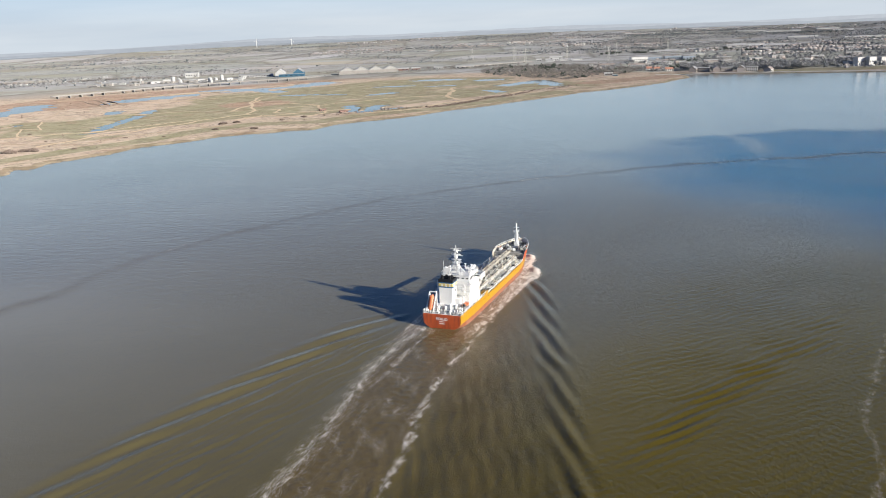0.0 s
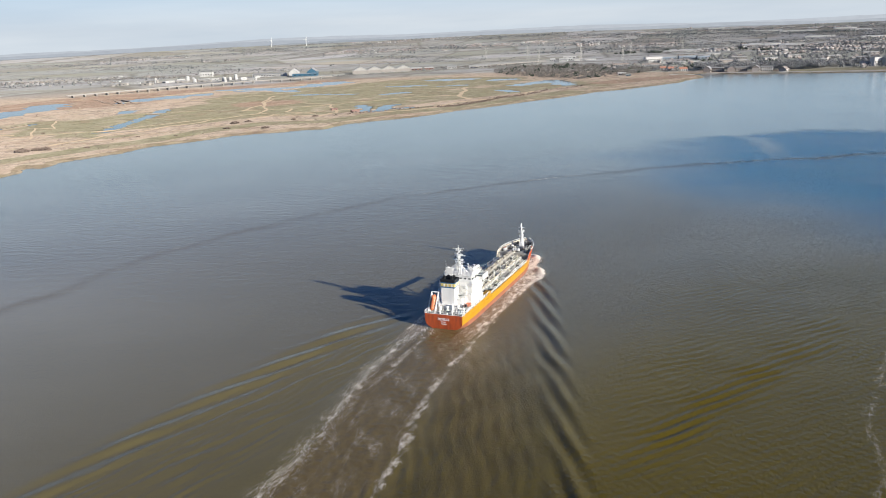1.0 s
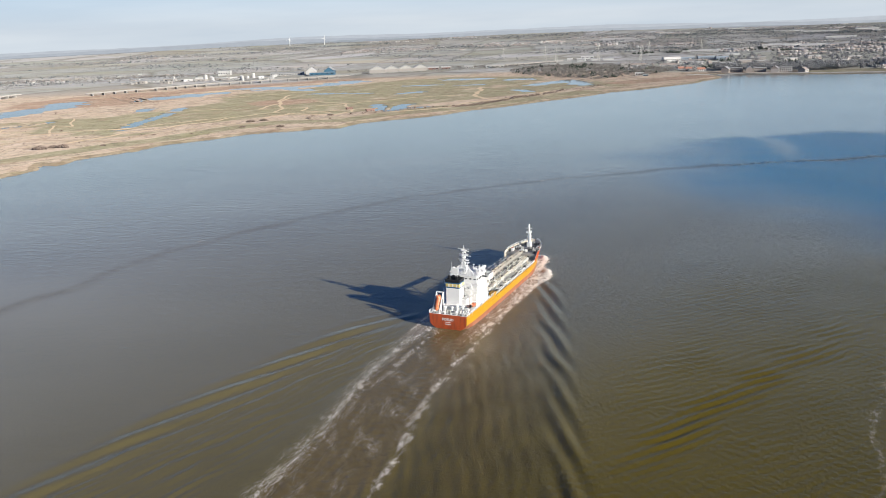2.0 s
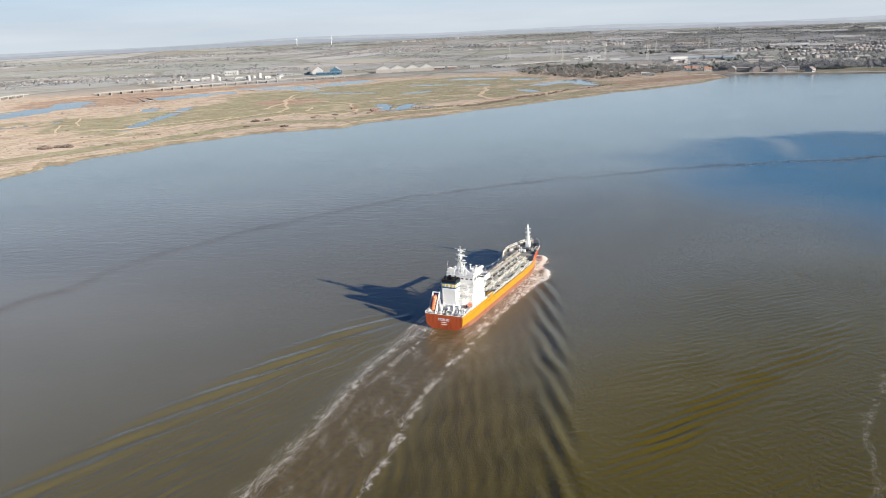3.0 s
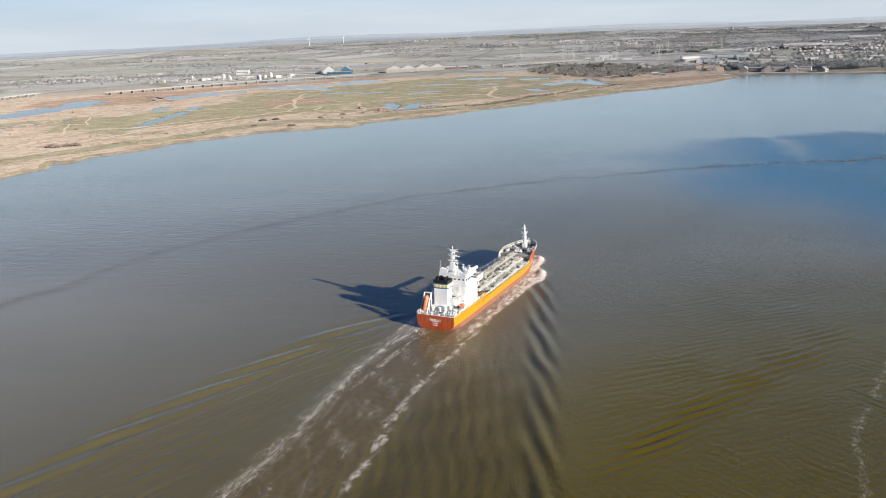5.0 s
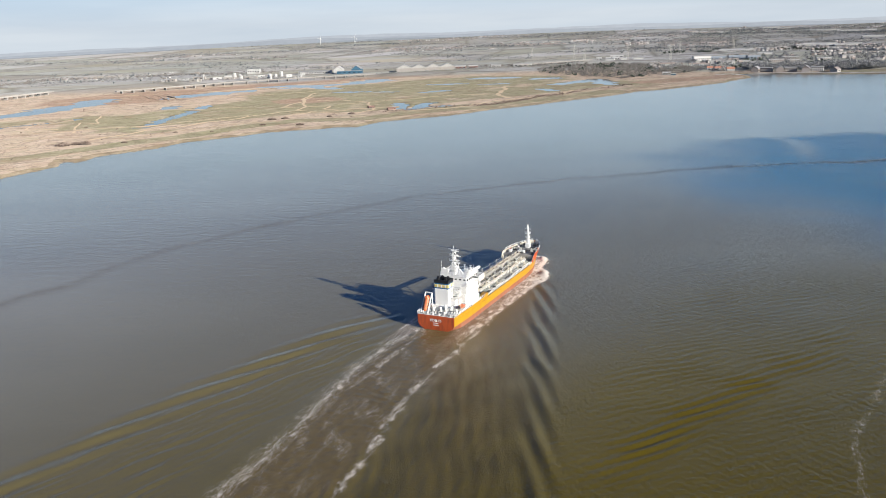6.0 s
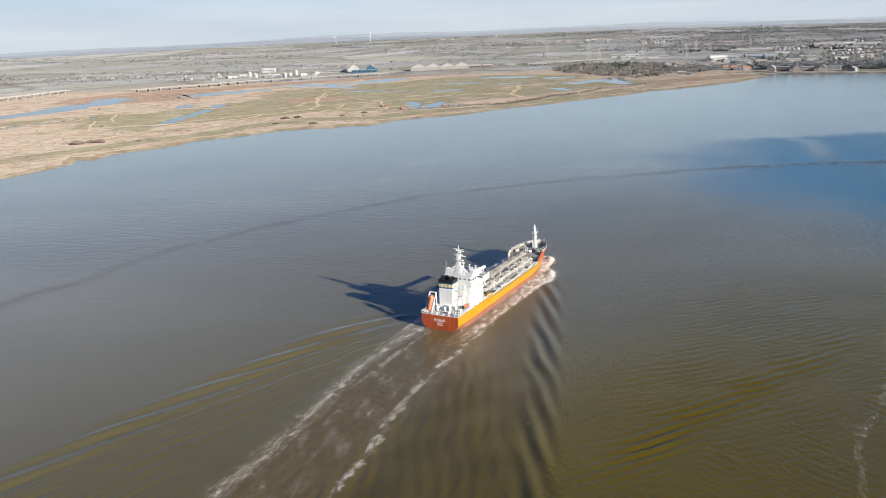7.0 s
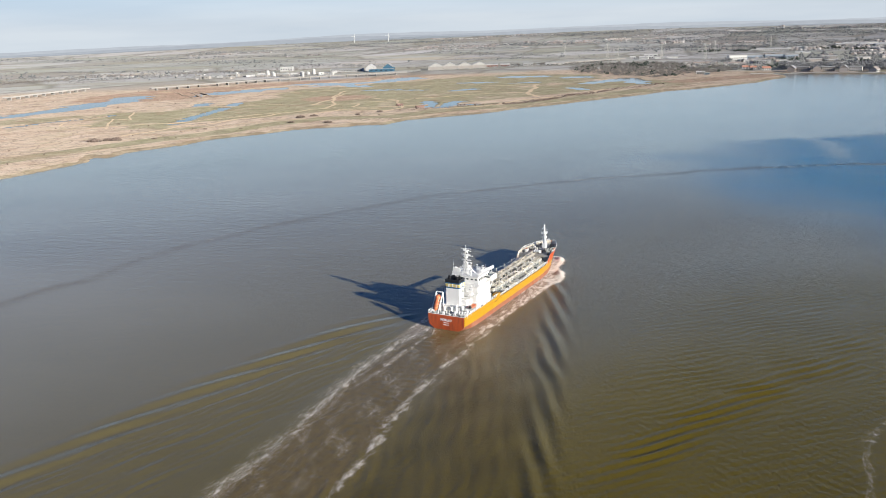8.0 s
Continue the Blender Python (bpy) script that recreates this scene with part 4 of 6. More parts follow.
# ---- tracks on the marsh ----
def ribbon(line, half, lift, material, name, label, category, kind="structure"):
    pts, bm = [], bmesh.new()
    for (ax, ay), (bx, by) in zip(line, line[1:]):
        k = max(2, int(math.hypot(bx - ax, by - ay) / 8))
        pts += [(ax + (bx - ax) * i / k, ay + (by - ay) * i / k) for i in range(k)]
    pts.append(line[-1])
    pts = [(x + 6 * math.sin(y / 37 + x / 53) + 2.5 * math.sin(y / 13), y + 5 * math.sin(x / 41)) for x, y in pts] if kind == "structure" and lift < 0.8 else pts
    rows = []
    for i, (x, y) in enumerate(pts):
        (ax, ay), (bx, by) = pts[max(i - 1, 0)], pts[min(i + 1, len(pts) - 1)]
        q = math.hypot(bx - ax, by - ay)
        w = half * (1 + 0.3 * math.sin(i * 1.7))
        nx, ny = -(by - ay) / q * w, (bx - ax) / q * w
        z = ground_at(x, y) + lift
        rows.append([bm.verts.new((x + nx * s, y + ny * s, z - (0.9 if abs(s) > 1.2 else 0))) for s in (-1.5, -1, 1, 1.5)])
    for a, b in zip(rows, rows[1:]):
        for i in range(3):
            bm.faces.new((a[i], a[i + 1], b[i + 1], b[i]))
    return tagged(part(name, bm, material), label, category, kind=kind)


for line, half in (([(-445, 1157), (-397, 990), (-337, 913)], 3.2), ([(-790, 690), (-740, 700), (-690, 745)], 1.0), ([(-640, 745), (-655, 830), (-700, 920)], 1.8),
                   ([(-640, 745), (-560, 775), (-545, 730), (-480, 700)], 1.7), ([(-560, 668), (-500, 715), (-450, 768)], 1.1), ([(-820, 480), (-790, 440), (-740, 448)], 1.2),
                   ([(-980, 880), (-880, 900), (-800, 1000), (-760, 1100)], 1.4), ([(-620, 1180), (-520, 1130), (-440, 1160)], 1.3), ([(-720, 420), (-640, 540), (-600, 640)], 1.3),
                   ([(-1180, 900), (-1050, 1010), (-940, 1130)], 1.6), ([(-560, 800), (-480, 930), (-400, 985)], 1.3), ([(-541, 632), (-548, 698), (-504, 674), (-464, 677), (-454, 718), (-539, 837), (-601, 871), (-640, 853)], 1.8),
                   ([(-581, 710), (-605, 769), (-681, 870), (-750, 993)], 1.9), ([(-398, 721), (-364, 765), (-354, 809), (-342, 857), (-320, 908), (-300, 962), (-281, 1061)], 2.6),
                   ([(-532, 987), (-480, 1007)], 1.4), ([(-604, 384), (-621, 477), (-602, 533), (-586, 610), (-593, 686), (-562, 711)], 2.0), ([(-689, 423), (-786, 520), (-749, 511), (-843, 603)], 1.2)):
    ribbon(line, half, 0.2, TRACK, "track", "pale sandy embankment track across the marsh", "track")
for line in ([(-1123, 958), (-939, 815)], [(-1087, 960), (-919, 817)], [(-1073, 961), (-900, 830)], [(-1000, 790), (-880, 640)], [(-760, 395), (-700, 450)], [(-586, 397), (-575, 461), (-554, 522), (-507, 577)], [(-690, 351), (-663, 385), (-610, 409)], [(-828, 488), (-821, 508), (-828, 552)]):
    ribbon(line, 1.1, 0.4, MUD, "ditch_bank", "dark muddy bank beside a drainage ditch", "bank")

# ---- buildings on the land ----
def hall(x, y, wide, deep, high, ridge, turn, wall, roof, label, bays=6, gable=None, group="", name="warehouse"):
    """A shed with a pitched roof along its width, a plinth, doors and a row of windows."""
    top = thing(name, label, "building", (x, y, ground_at(x, y) - 0.4), turn, group)
    bm = box(-wide / 2, wide / 2, -deep / 2, deep / 2, 0, high)
    part("wall", bm, wall, top)
    for s in (-1, 1):
        bm = bmesh.new()
        xe = s * (wide / 2 - 0.02)
        f = [bm.verts.new((xe, q, z)) for q, z in ((-deep / 2, high), (deep / 2, high), (0, high + ridge))]
        g = [bm.verts.new((xe - s * 0.3, v.co.y, v.co.z)) for v in f]
        bm.faces.new(f), bm.faces.new(g[::-1])
        for i in range(3):
            bm.faces.new((f[i], g[i], g[(i + 1) % 3], f[(i + 1) % 3]))
        part("gable", bm, gable or wall, top)
    for s in (-1, 1):
        bm = bmesh.new()
        low, up = (s * (deep / 2 + 0.5), high - 0.15), (0, high + ridge)
        v = [bm.verts.new((xx, q, z + dz)) for dz in (0, 0.3) for xx in (-wide / 2 - 0.4, wide / 2 + 0.4) for q, z in (low, up)]
        for k in ((0, 1, 3, 2), (4, 6, 7, 5), (0, 4, 5, 1), (2, 3, 7, 6), (0, 2, 6, 4), (1, 5, 7, 3)):
            bm.faces.new([v[i] for i in k])
        part("roof", bm, roof, top)
    for i in range(bays):
        xc = -wide / 2 + wide * (i + 0.5) / bays
        h = min(high * 0.5, 3.2)
        part("window", box(xc - wide / bays * 0.27, xc + wide / bays * 0.27, -deep / 2 - 0.12, -deep / 2 + 0.1, high * 0.45 - h * 0.3, high * 0.45 + h * 0.5), GLASSDARK, top)
    return top


def terrace(x, y, wide, deep, high, ridge, turn, label, floors=3, bays=7, wall=None, roof=None, group="waterside terraces"):
    top = hall(x, y, wide, deep, high, ridge, turn, wall or BRICKS, roof or ROOFS, label, 0, None, group, "terrace_house")
    for f in range(floors):
        z = high * (f + 0.5) / floors
        for i in range(bays):
            xc = -wide / 2 + wide * (i + 0.5) / bays
            w = part("window", box(xc - 0.9, xc + 0.9, -deep / 2 - 0.1, -deep / 2 + 0.1, z - 0.75, z + 0.75), GLASSDARK, top)
            part("window_frame", box(xc - 1.1, xc + 1.1, -deep / 2 - 0.18, -deep / 2 + 0.1, z - 0.98, z - 0.76), CLADDING, w)
    for i in range(3):
        xc = -wide / 2 + wide * (i + 0.5) / 3
        part("chimney", box(xc - 0.5, xc + 0.5, -0.5, 0.5, high + ridge * 0.6, high + ridge + 1.2), BRICKS, top)
    return top


def block(x, y, wide, deep, high, turn, wall, label, name="industrial_building", bays=5):
    """A flat-roofed building with a parapet, roof plant and window bays."""
    top = thing(name, label, "building", (x, y, ground_at(x, y) - 0.4), turn)
    part("wall", box(-wide / 2, wide / 2, -deep / 2, deep / 2, 0, high), wall, top)
    part("roof", box(-wide / 2 - 0.3, wide / 2 + 0.3, -deep / 2 - 0.3, deep / 2 + 0.3, high, high + 0.6), GREYROOF, top)
    for i in range(bays):
        xc = -wide / 2 + wide * (i + 0.5) / bays
        part("window", box(xc - wide / (bays + 2) * 0.3, xc + wide / (bays + 2) * 0.3, -deep / 2 - 0.12, -deep / 2 + 0.1, high * 0.4, high * 0.6), GLASSDARK, top)
    return top


for x, y in ((-955, 1697), (-924, 1717), (-895, 1745), (-865, 1770)):
    hall(x, y, 34, 40, 9, 9, 118, CONCRETE, GREYROOF, "long grey shed with a pale pitched roof beside the marsh", 5, PALEGABLE, "pale gabled sheds")
hall(-1135, 1660, 34, 24, 10, 9, 115, CLADDING, CLADDING, "white gabled shed with a bright end wall")
hall(-1085, 1672, 44, 26, 10, 9, 115, BLUECLAD, GREYROOF, "blue gabled shed with a grey sheet roof")
block(-1088, 1640, 66, 16, 7, 22, BLUECLAD, "long low blue industrial building")
hall(-1210, 1655, 90, 20, 6, 3, 18, CLADDING, GREYROOF, "long white warehouse with a low grey roof", 12)
block(-1452, 1695, 36, 18, 13, 25, CLADDING, "tall white box-shaped industrial building")
for x, y, w, m in ((-860, 1832, 40, REDCLAD), (-825, 1850, 24, REDCLAD), (-700, 1900, 50, CLADDING), (-770, 1880, 26, CLADDING)):
    hall(x, y, w, 14, 5, 2.5, 20, m, CLADDING if m is REDCLAD else GREYROOF, "low industrial unit with sheet walls near the railway", 4)
for x, y, w in ((-537, 2184, 24), (-505, 2215, 18), (-470, 2240, 30), (-292, 4198, 80), (-194, 4156, 90), (-40, 3883, 120), (90, 3800, 150), (277, 3882, 90), (330, 3730, 80), (-41, 2922, 50), (10, 2925, 60), (81, 2856, 70),
                (167, 3325, 110), (373, 3196, 140), (191, 2695, 36), (289, 2570, 30), (-584, 3929, 70), (-490, 3933, 30), (-296, 2648, 44), (-245, 2654, 46), (-191, 2691, 44), (-136, 2405, 40)):
    hall(x, y, w, 24, 4.5, 1.6, rng.uniform(4, 18), CLADDING, (CLADDING, GREYROOF)[int(w) % 3 == 0], "large pale distribution shed beyond the town", 0, group="pale sheds beyond the town")

for x, y, w in ((-52, 2844, 62), (-13, 2852, 46), (24, 2794, 66), (62, 2781, 52), (-262, 2592, 44), (-226, 2612, 50)):
    hall(x, y, w, 26, 5.5, 1.4, 12, CLADDING, CLADDING, "large white distribution shed behind the town", 8, group="white sheds behind the town")
for x, y, w in ((-582, 2224, 16), (-551, 2216, 16), (-534, 2236, 20), (-562, 2352, 40)):
    hall(x, y, w, 12, 5, 2.5, 15, CLADDING, CLADDING, "small white gabled shed on the far fields", 3, group="white field sheds")

# the works below the viaduct: many small units, tanks and stacks
for i in range(46):
    a = rng.uniform(0, 1)
    x, y = -1480 + 330 * a + rng.normal(0, 25), 1380 + 170 * a + rng.normal(0, 55)
    w = rng.uniform(6, 26)
    block(x, y, w, rng.uniform(5, 12), rng.uniform(2.6, 7), rng.uniform(0, 50), (CLADDING, CONCRETE, CONCRETE)[i % 3], "small pale works building in the industrial yard", "works_unit", 1)
for i in range(30):
    x, y = polar(rng.uniform(2420, 2800), rng.uniform(44, 53))
    block(x, y, rng.uniform(6, 15), rng.uniform(5, 9), rng.uniform(2.4, 4), rng.uniform(0, 50), (CONCRETE, CONCRETE, CLADDING)[i % 3], "small pale works building in the industrial yard", "works_unit", 1)
for i in range(9):
    x, y = -1440 + rng.uniform(0, 260), 1430 + rng.uniform(-30, 120)
    tank = thing("storage_tank", "white cylindrical storage tank in the industrial yard", "tank", (x, y, ground_at(x, y) - 0.3), group="storage tanks")
    r, h = rng.uniform(2.5, 5), rng.uniform(5, 13)
    part("shell", rod((0, 0, 0), (0, 0, h), r, None, 16), CLADDING, tank)
    part("lid", rod((0, 0, h), (0, 0, h + r * 0.35), r, None, 16, r * 0.15), CLADDING, tank)

# the town at the far waterside
for x, turn in ((-62, 84), (-18, 96), (29, 88)):  # three pairs by the water: a gable-ended house and a long terrace
    hall(x, 1512, 20, 14, 7, 5, turn, BRICKS, GREYROOF, "brick house with a gable end at the waterside", 3, BRICKS, "gabled waterside houses", "gabled_house")
    terrace(x + 19.5, 1516, 22, 10, 8.5, 1.2, turn - 90, "three-storey brick terrace with white window frames", 3, 6, BRICKS, GREYROOF)
hall(80, 1500, 16, 14, 5, 4.5, 70, BRICKS, ROOFS, "low brick boathouse with a tiled roof by the park", 2, None, "", "boathouse")
for x, y, w in ((-290, 1788, 40), (-217, 1760, 38), (-191, 1946, 30), (-165, 1960, 26), (-330, 1830, 24)):
    terrace(x, y, w, 11, 6, 2.5, 22, "long pale rendered terrace among bare trees", 2, 8, CLADDING, ROOFS)
for i, (x, y, w) in enumerate(((-203, 2337, 60), (-150, 2250, 40), (-60, 1900, 34), (-20, 1860, 30), (40, 1950, 36), (-90, 1780, 26), (10, 1720, 24), (-40, 2050, 40), (90, 2080, 34), (180, 1990, 36), (240, 1900, 30), (150, 1830, 24), (270, 2150, 40))):
    terrace(x, y, w, 10, 6.5, 2, 8 + 7 * (i % 5), "long two-storey terrace with a grey roof in the town", 2, 7, (BRICKS, CONCRETE)[i % 2], GREYROOF, "long terraces of the town")
for x, y, w in ((-196, 1880, 26), (-162, 1850, 30), (-128, 1868, 26)):
    terrace(x, y, w, 9, 6, 2.2, 20, "white rendered terrace with a grey roof in the town", 2, 7, CLADDING, GREYROOF, "white terraces of the town")
for x, y, w in ((-222, 2086, 44), (-176, 2122, 48), (-134, 2112, 34)):
    block(x, y, w, 12, 10, 24, BLUEGREY, "long blue-grey block of flats in the town", "apartment_block", 9)
hall(-222, 1452, 16, 9, 4, 2, 15, CLADDING, CLADDING, "small white clubhouse on the bank by the marsh", 3, None, "", "clubhouse")
hall(-206, 1436, 10, 6, 2.6, 1.2, 15, BLUECLAD, GREYROOF, "low dark shed beside the clubhouse", 2, None, "", "boat_shed")
block(-253, 2028, 46, 16, 13, 30, CLADDING, "tall white block of flats among bare trees", "apartment_block", 8)
for x, y, w in ((-144, 1600, 20), (-118, 1575, 16), (-165, 1612, 12)):
    terrace(x, y, w, 10, 4.5, 3.5, 20, "low house with a terracotta roof by the water", 2, 4, CLADDING, TERRACOTTA)
for i, (x, y) in enumerate(((246, 1634), (268, 1634), (290, 1640), (312, 1646))):
    block(x, y, 15, 14, 17, rng.uniform(20, 40), (BRICKS, CLADDING)[i % 2], "tall pale block of flats at the waterside", "apartment_block", 4)
block(229, 1650, 16, 14, 9, 35, CLADDING, "white rendered villa by the park", "villa", 4)
ribbon([(-60, 1482), (-6, 1471), (139, 1459), (300, 1453), (600, 1446)], 1.6, 0.9, CONCRETE, "sea_wall", "low pale concrete sea wall along the water", "sea wall")

model = terrace(-190, 1745, 8, 8, 4.8, 3, 10, "two-storey brick house with a tiled roof in the town", 2, 3, group="houses of the town")
for i, (x, y) in enumerate(in_outline(rng, TOWN[:5] + [(500, 2100), (-100, 2300), (-230, 2100)], 60)):
    copy_thing(model, pose(x, y, ground_at(x, y) - 0.3, 0, 0, rng.uniform(-40, 40) + 90 * (i % 4 == 0)))


def houses(name, spots, label, seed):
    """Gabled houses far off, joined: four walls with gable points, and two roof slopes each."""
    g = np.random.default_rng(seed)
    V, F4, n = [], [], 0
    slots = []
    for x, y, s, a in spots:
        w, d, h, k = s * g.uniform(0.9, 1.7), s * g.uniform(0.7, 1), s * g.uniform(0.4, 0.6), s * g.uniform(0.22, 0.36)
        z = ground_at(x, y) - 0.5
        p = np.array([(-w, -d, 0), (w, -d, 0), (w, d, 0), (-w, d, 0), (-w, -d, 2 * h), (w, -d, 2 * h), (w, d, 2 * h), (-w, d, 2 * h), (-w, 0, 2 * h + 2 * k), (w, 0, 2 * h + 2 * k)]) * 0.5
        c, q = math.cos(a), math.sin(a)
        walls = p[:8] @ np.array([[c, q, 0], [-q, c, 0], [0, 0, 1]]) + (x, y, z)
        roof = np.concatenate([p[4:], p[8:10]]) @ np.array([[c, q, 0], [-q, c, 0], [0, 0, 1]]) + (x, y, z)
        V += [walls, roof]
        F4 += [(n, n + 1, n + 5, n + 4), (n + 1, n + 2, n + 6, n + 5), (n + 2, n + 3, n + 7, n + 6), (n + 3, n, n + 4, n + 7)]
        r = n + 8
        F4 += [(r, r + 1, r + 5, r + 4), (r + 2, r + 3, r + 4, r + 5), (r + 3, r, r + 4, r + 6), (r + 1, r + 2, r + 7, r + 5)]
        slots += [0] * 4 + [1] * 2 + [0] * 2
        n += 16
    me = raw_mesh(name, np.concatenate(V), np.array(F4), [JBRICKS, JROOFS], np.array(slots))
    return tagged(new(name, me), label, "houses", kind="stuff")


def street(x, y, count, size, turn):
    """A row of houses side by side along a street."""
    step = size * 1.5
    return [(x + (i - count / 2) * step * math.cos(turn), y + (i - count / 2) * step * math.sin(turn), size * rng.uniform(0.85, 1.15), turn + rng.normal(0, 0.04)) for i in range(count) if rng.uniform() < 0.88]


spots = []
for x, y in in_outline(rng, [(-100, 2300), (1500, 2100), (1600, 3300), (450, 3300), (40, 2700)], 26):
    spots += street(x, y, int(rng.integers(4, 11)), rng.uniform(6, 8.5), rng.normal(0.15, 0.35) + (math.pi / 2 if rng.uniform() < 0.2 else 0))
for r0, a0, da, dr, k in ((3700, 26.5, 5, 90, 26), (3800, 19, 5, 80, 20), (4400, 25, 5, 60, 12), (3550, 14, 2.5, 50, 7), (4100, 12.5, 4, 80, 8), (4250, 1.5, 8, 120, 24),
                          (3050, 2, 8, 150, 40), (2750, -3, 5, 110, 22), (3950, 44, 4, 40, 6), (2600, 47, 5, 50, 5), (3425, 38, 1.5, 40, 2), (3350, 9, 4, 60, 6)):
    for _ in range(k):
        x, y = polar(min(r0 + rng.normal(0, dr), 4540), a0 + rng.normal(0, da / 2))
        spots += street(x, y, int(rng.integers(3, 10)), rng.uniform(6, 9), rng.normal(radians(a0), 0.3))
houses("distant_houses", spots, "distant villages of small pale and brick houses", 77)


def viaduct(points, high, label):
    """A road deck with parapets on square piers."""
    top = thing("viaduct", label, "viaduct", (0, 0, 0))
    k = 0
    for (ax, ay), (bx, by) in zip(points, points[1:]):
        long, turn = math.hypot(bx - ax, by - ay), math.atan2(by - ay, bx - ax)
        m = Matrix.Translation((ax, ay, 0)) @ Matrix.Rotation(turn, 4, "Z")
        part("deck", box(0, long, -5, 5, high - 1.2, high, None, m), CONCRETE, top)
        for s in (-1, 1):
            part("parapet", box(0, long, s * 5 - 0.2, s * 5 + 0.2, high + 0.002, high + 0.7, None, m), CONCRETE, top)
        for i in range(int(long / 24)):
            part("pier", box(12 + i * 24 - 1.2, 12 + i * 24 + 1.2, -4.2, 4.2, 0.3, high - 1.2, None, m, 0.15), CONCRETE, top)
            k += 1


viaduct([(-1222, 976), (-1180, 1110), (-1134, 1259), (-1039, 1391), (-930, 1509)], 7, "long pale concrete viaduct on square piers beyond the marsh")
viaduct([(-1335, 731), (-1370, 850), (-1404, 970)], 7, "shorter pale concrete viaduct on square piers")
viaduct([(-700, 1868), (-640, 2010), (-581, 2134)], 6, "low concrete road bridge near the railway")


def turbine(x, y, hub, blade, turn):
    z = ground_at(x, y)
    top = thing("wind_turbine", "white three-bladed wind turbine on a far field", "wind turbine", (x, y, z - 1), turn, "wind turbines")
    part("tower", rod((0, 0, 0), (0, 0, hub), 1.3, None, 12, 0.8), WHITE, top)
    part("nacelle", box(-1.6, 1.6, -3, 5, hub - 1.6, hub + 1.8, None, None, 0.4), WHITE, top)
    part("hub", ball((0, -4, hub), 1.7), WHITE, top)
    for i in range(3):
        a = radians(20 + 120 * i)
        d = Vector((math.sin(a), 0, math.cos(a)))
        e = Vector((0, -4, hub))
        part("blade", rod(e + d, e + d * blade, 0.75, None, 6, 0.2), WHITE, top)


turbine(*polar(4450, 34.57), 34, 17, 20)
turbine(*polar(4450, 32.29), 34, 17, 35)
for x, y, high in ((46, 3785, 26), (313, 3590, 30)):
    mast = thing("lattice_mast", "slim grey mast beyond the town", "mast", (x, y, ground_at(x, y) - 0.5), group="slim masts")
    part("pole", rod((0, 0, 0), (0, 0, high), 1.1, None, 6, 0.5), CONCRETE, mast)
    part("head", box(-1.6, 1.6, -1.6, 1.6, high * 0.8, high * 0.92, None, None, 0.2), CONCRETE, mast)


def pylon(x, y, high):
    """A lattice tower with three pairs of arms."""
    z = ground_at(x, y)
    top = thing("pylon", "grey steel lattice electricity pylon", "pylon", (x, y, z - 0.5), 20, "pylons")
    half = lambda q: 3.6 * (1 - q) ** 1.3 + 0.5
    for sx in (-1, 1):
        for sy in (-1, 1):
            part("leg", run([(sx * half(q), sy * half(q), q * high) for q in (0, 0.25, 0.5, 0.75, 1)], 0.22, None, 4), STEEL, top)
    bm = bmesh.new()
    for i in range(8):
        a, b = i / 8, (i + 1) / 8
        for sy in (-1, 1):
            rod((-half(a), sy * half(a), a * high), (half(b), sy * half(b), b * high), 0.13, bm, 4)
            rod((half(a), sy * half(a), a * high), (-half(b), sy * half(b), b * high), 0.13, bm, 4)
    part("bracing", bm, STEEL, top)
    for q, w in ((0.68, 7), (0.8, 9), (0.92, 6)):
        bm = rod((-w, 0, q * high), (w, 0, q * high), 0.2, None, 4)
        for s in (-1, 1):
            rod((0, 0, q * high + 2), (s * w, 0, q * high), 0.14, bm, 4)
        part("arm", bm, STEEL, top)


for x, y in ((-573, 2050), (-485, 2180), (-352, 2125), (-387, 2436), (-680, 2290), (-860, 2400), (-250, 2600)):
    pylon(x, y, 44)

# low works on the bank
for x, y, w in ((-482, 750, 9), (-438, 730, 12)):
    hall(x, y, w, 4, 2.2, 0.8, 60, REDCLAD, REDCLAD, "small low red-brown hut on the river bank", 3, None, "", "hut")
ribbon([(-126, 1430), (-80, 1452)], 3, 1.6, CONCRETE, "jetty", "grey concrete landing ramp at the water's edge", "jetty")
ribbon([(-80, 1474), (0, 1476), (113, 1468), (200, 1466), (600, 1452)], 3.5, 0.9, CONCRETE, "promenade", "pale waterside promenade along the far shore", "promenade")

# ---- the ship: stern at the origin, bow towards +y, starboard +x ----
SHIP = thing("tanker_ship", "orange and yellow tanker with white superstructure under way", "ship")
STATIONS = (0, 12, 70, 78, 84, 88, 91.5, 94.5, 97, 98)
DECK_HALF = (7.35, 7.5, 7.5, 7.4, 6.9, 6.1, 4.9, 3.4, 1.6, 0.25)
LINE_HALF = (6.9, 7.4, 7.3, 6.5, 5.2, 3.7, 2.3, 1.1, 0.5, 0.12)


def hull_point(y, z, side):
    """A point of the shell: y along the waterline, z the height."""
    k = min(max(z / 8.0, 0), 1.15) ** 1.2
    half = np.interp(y, STATIONS, LINE_HALF) * (1 - k) + np.interp(y, STATIONS, DECK_HALF) * k
    if y < 8:  # rounded lower corners at the stern
        q = (1 - y / 8) * min(max((2.4 - z) / 2.9, 0), 1)
        half *= 1 - 0.5 * q ** 2.2
    lean = 1.4 * max(0, (y - 74) / 24) ** 2 * (z / 8.0)
    return Vector((side * half, y + lean, z))


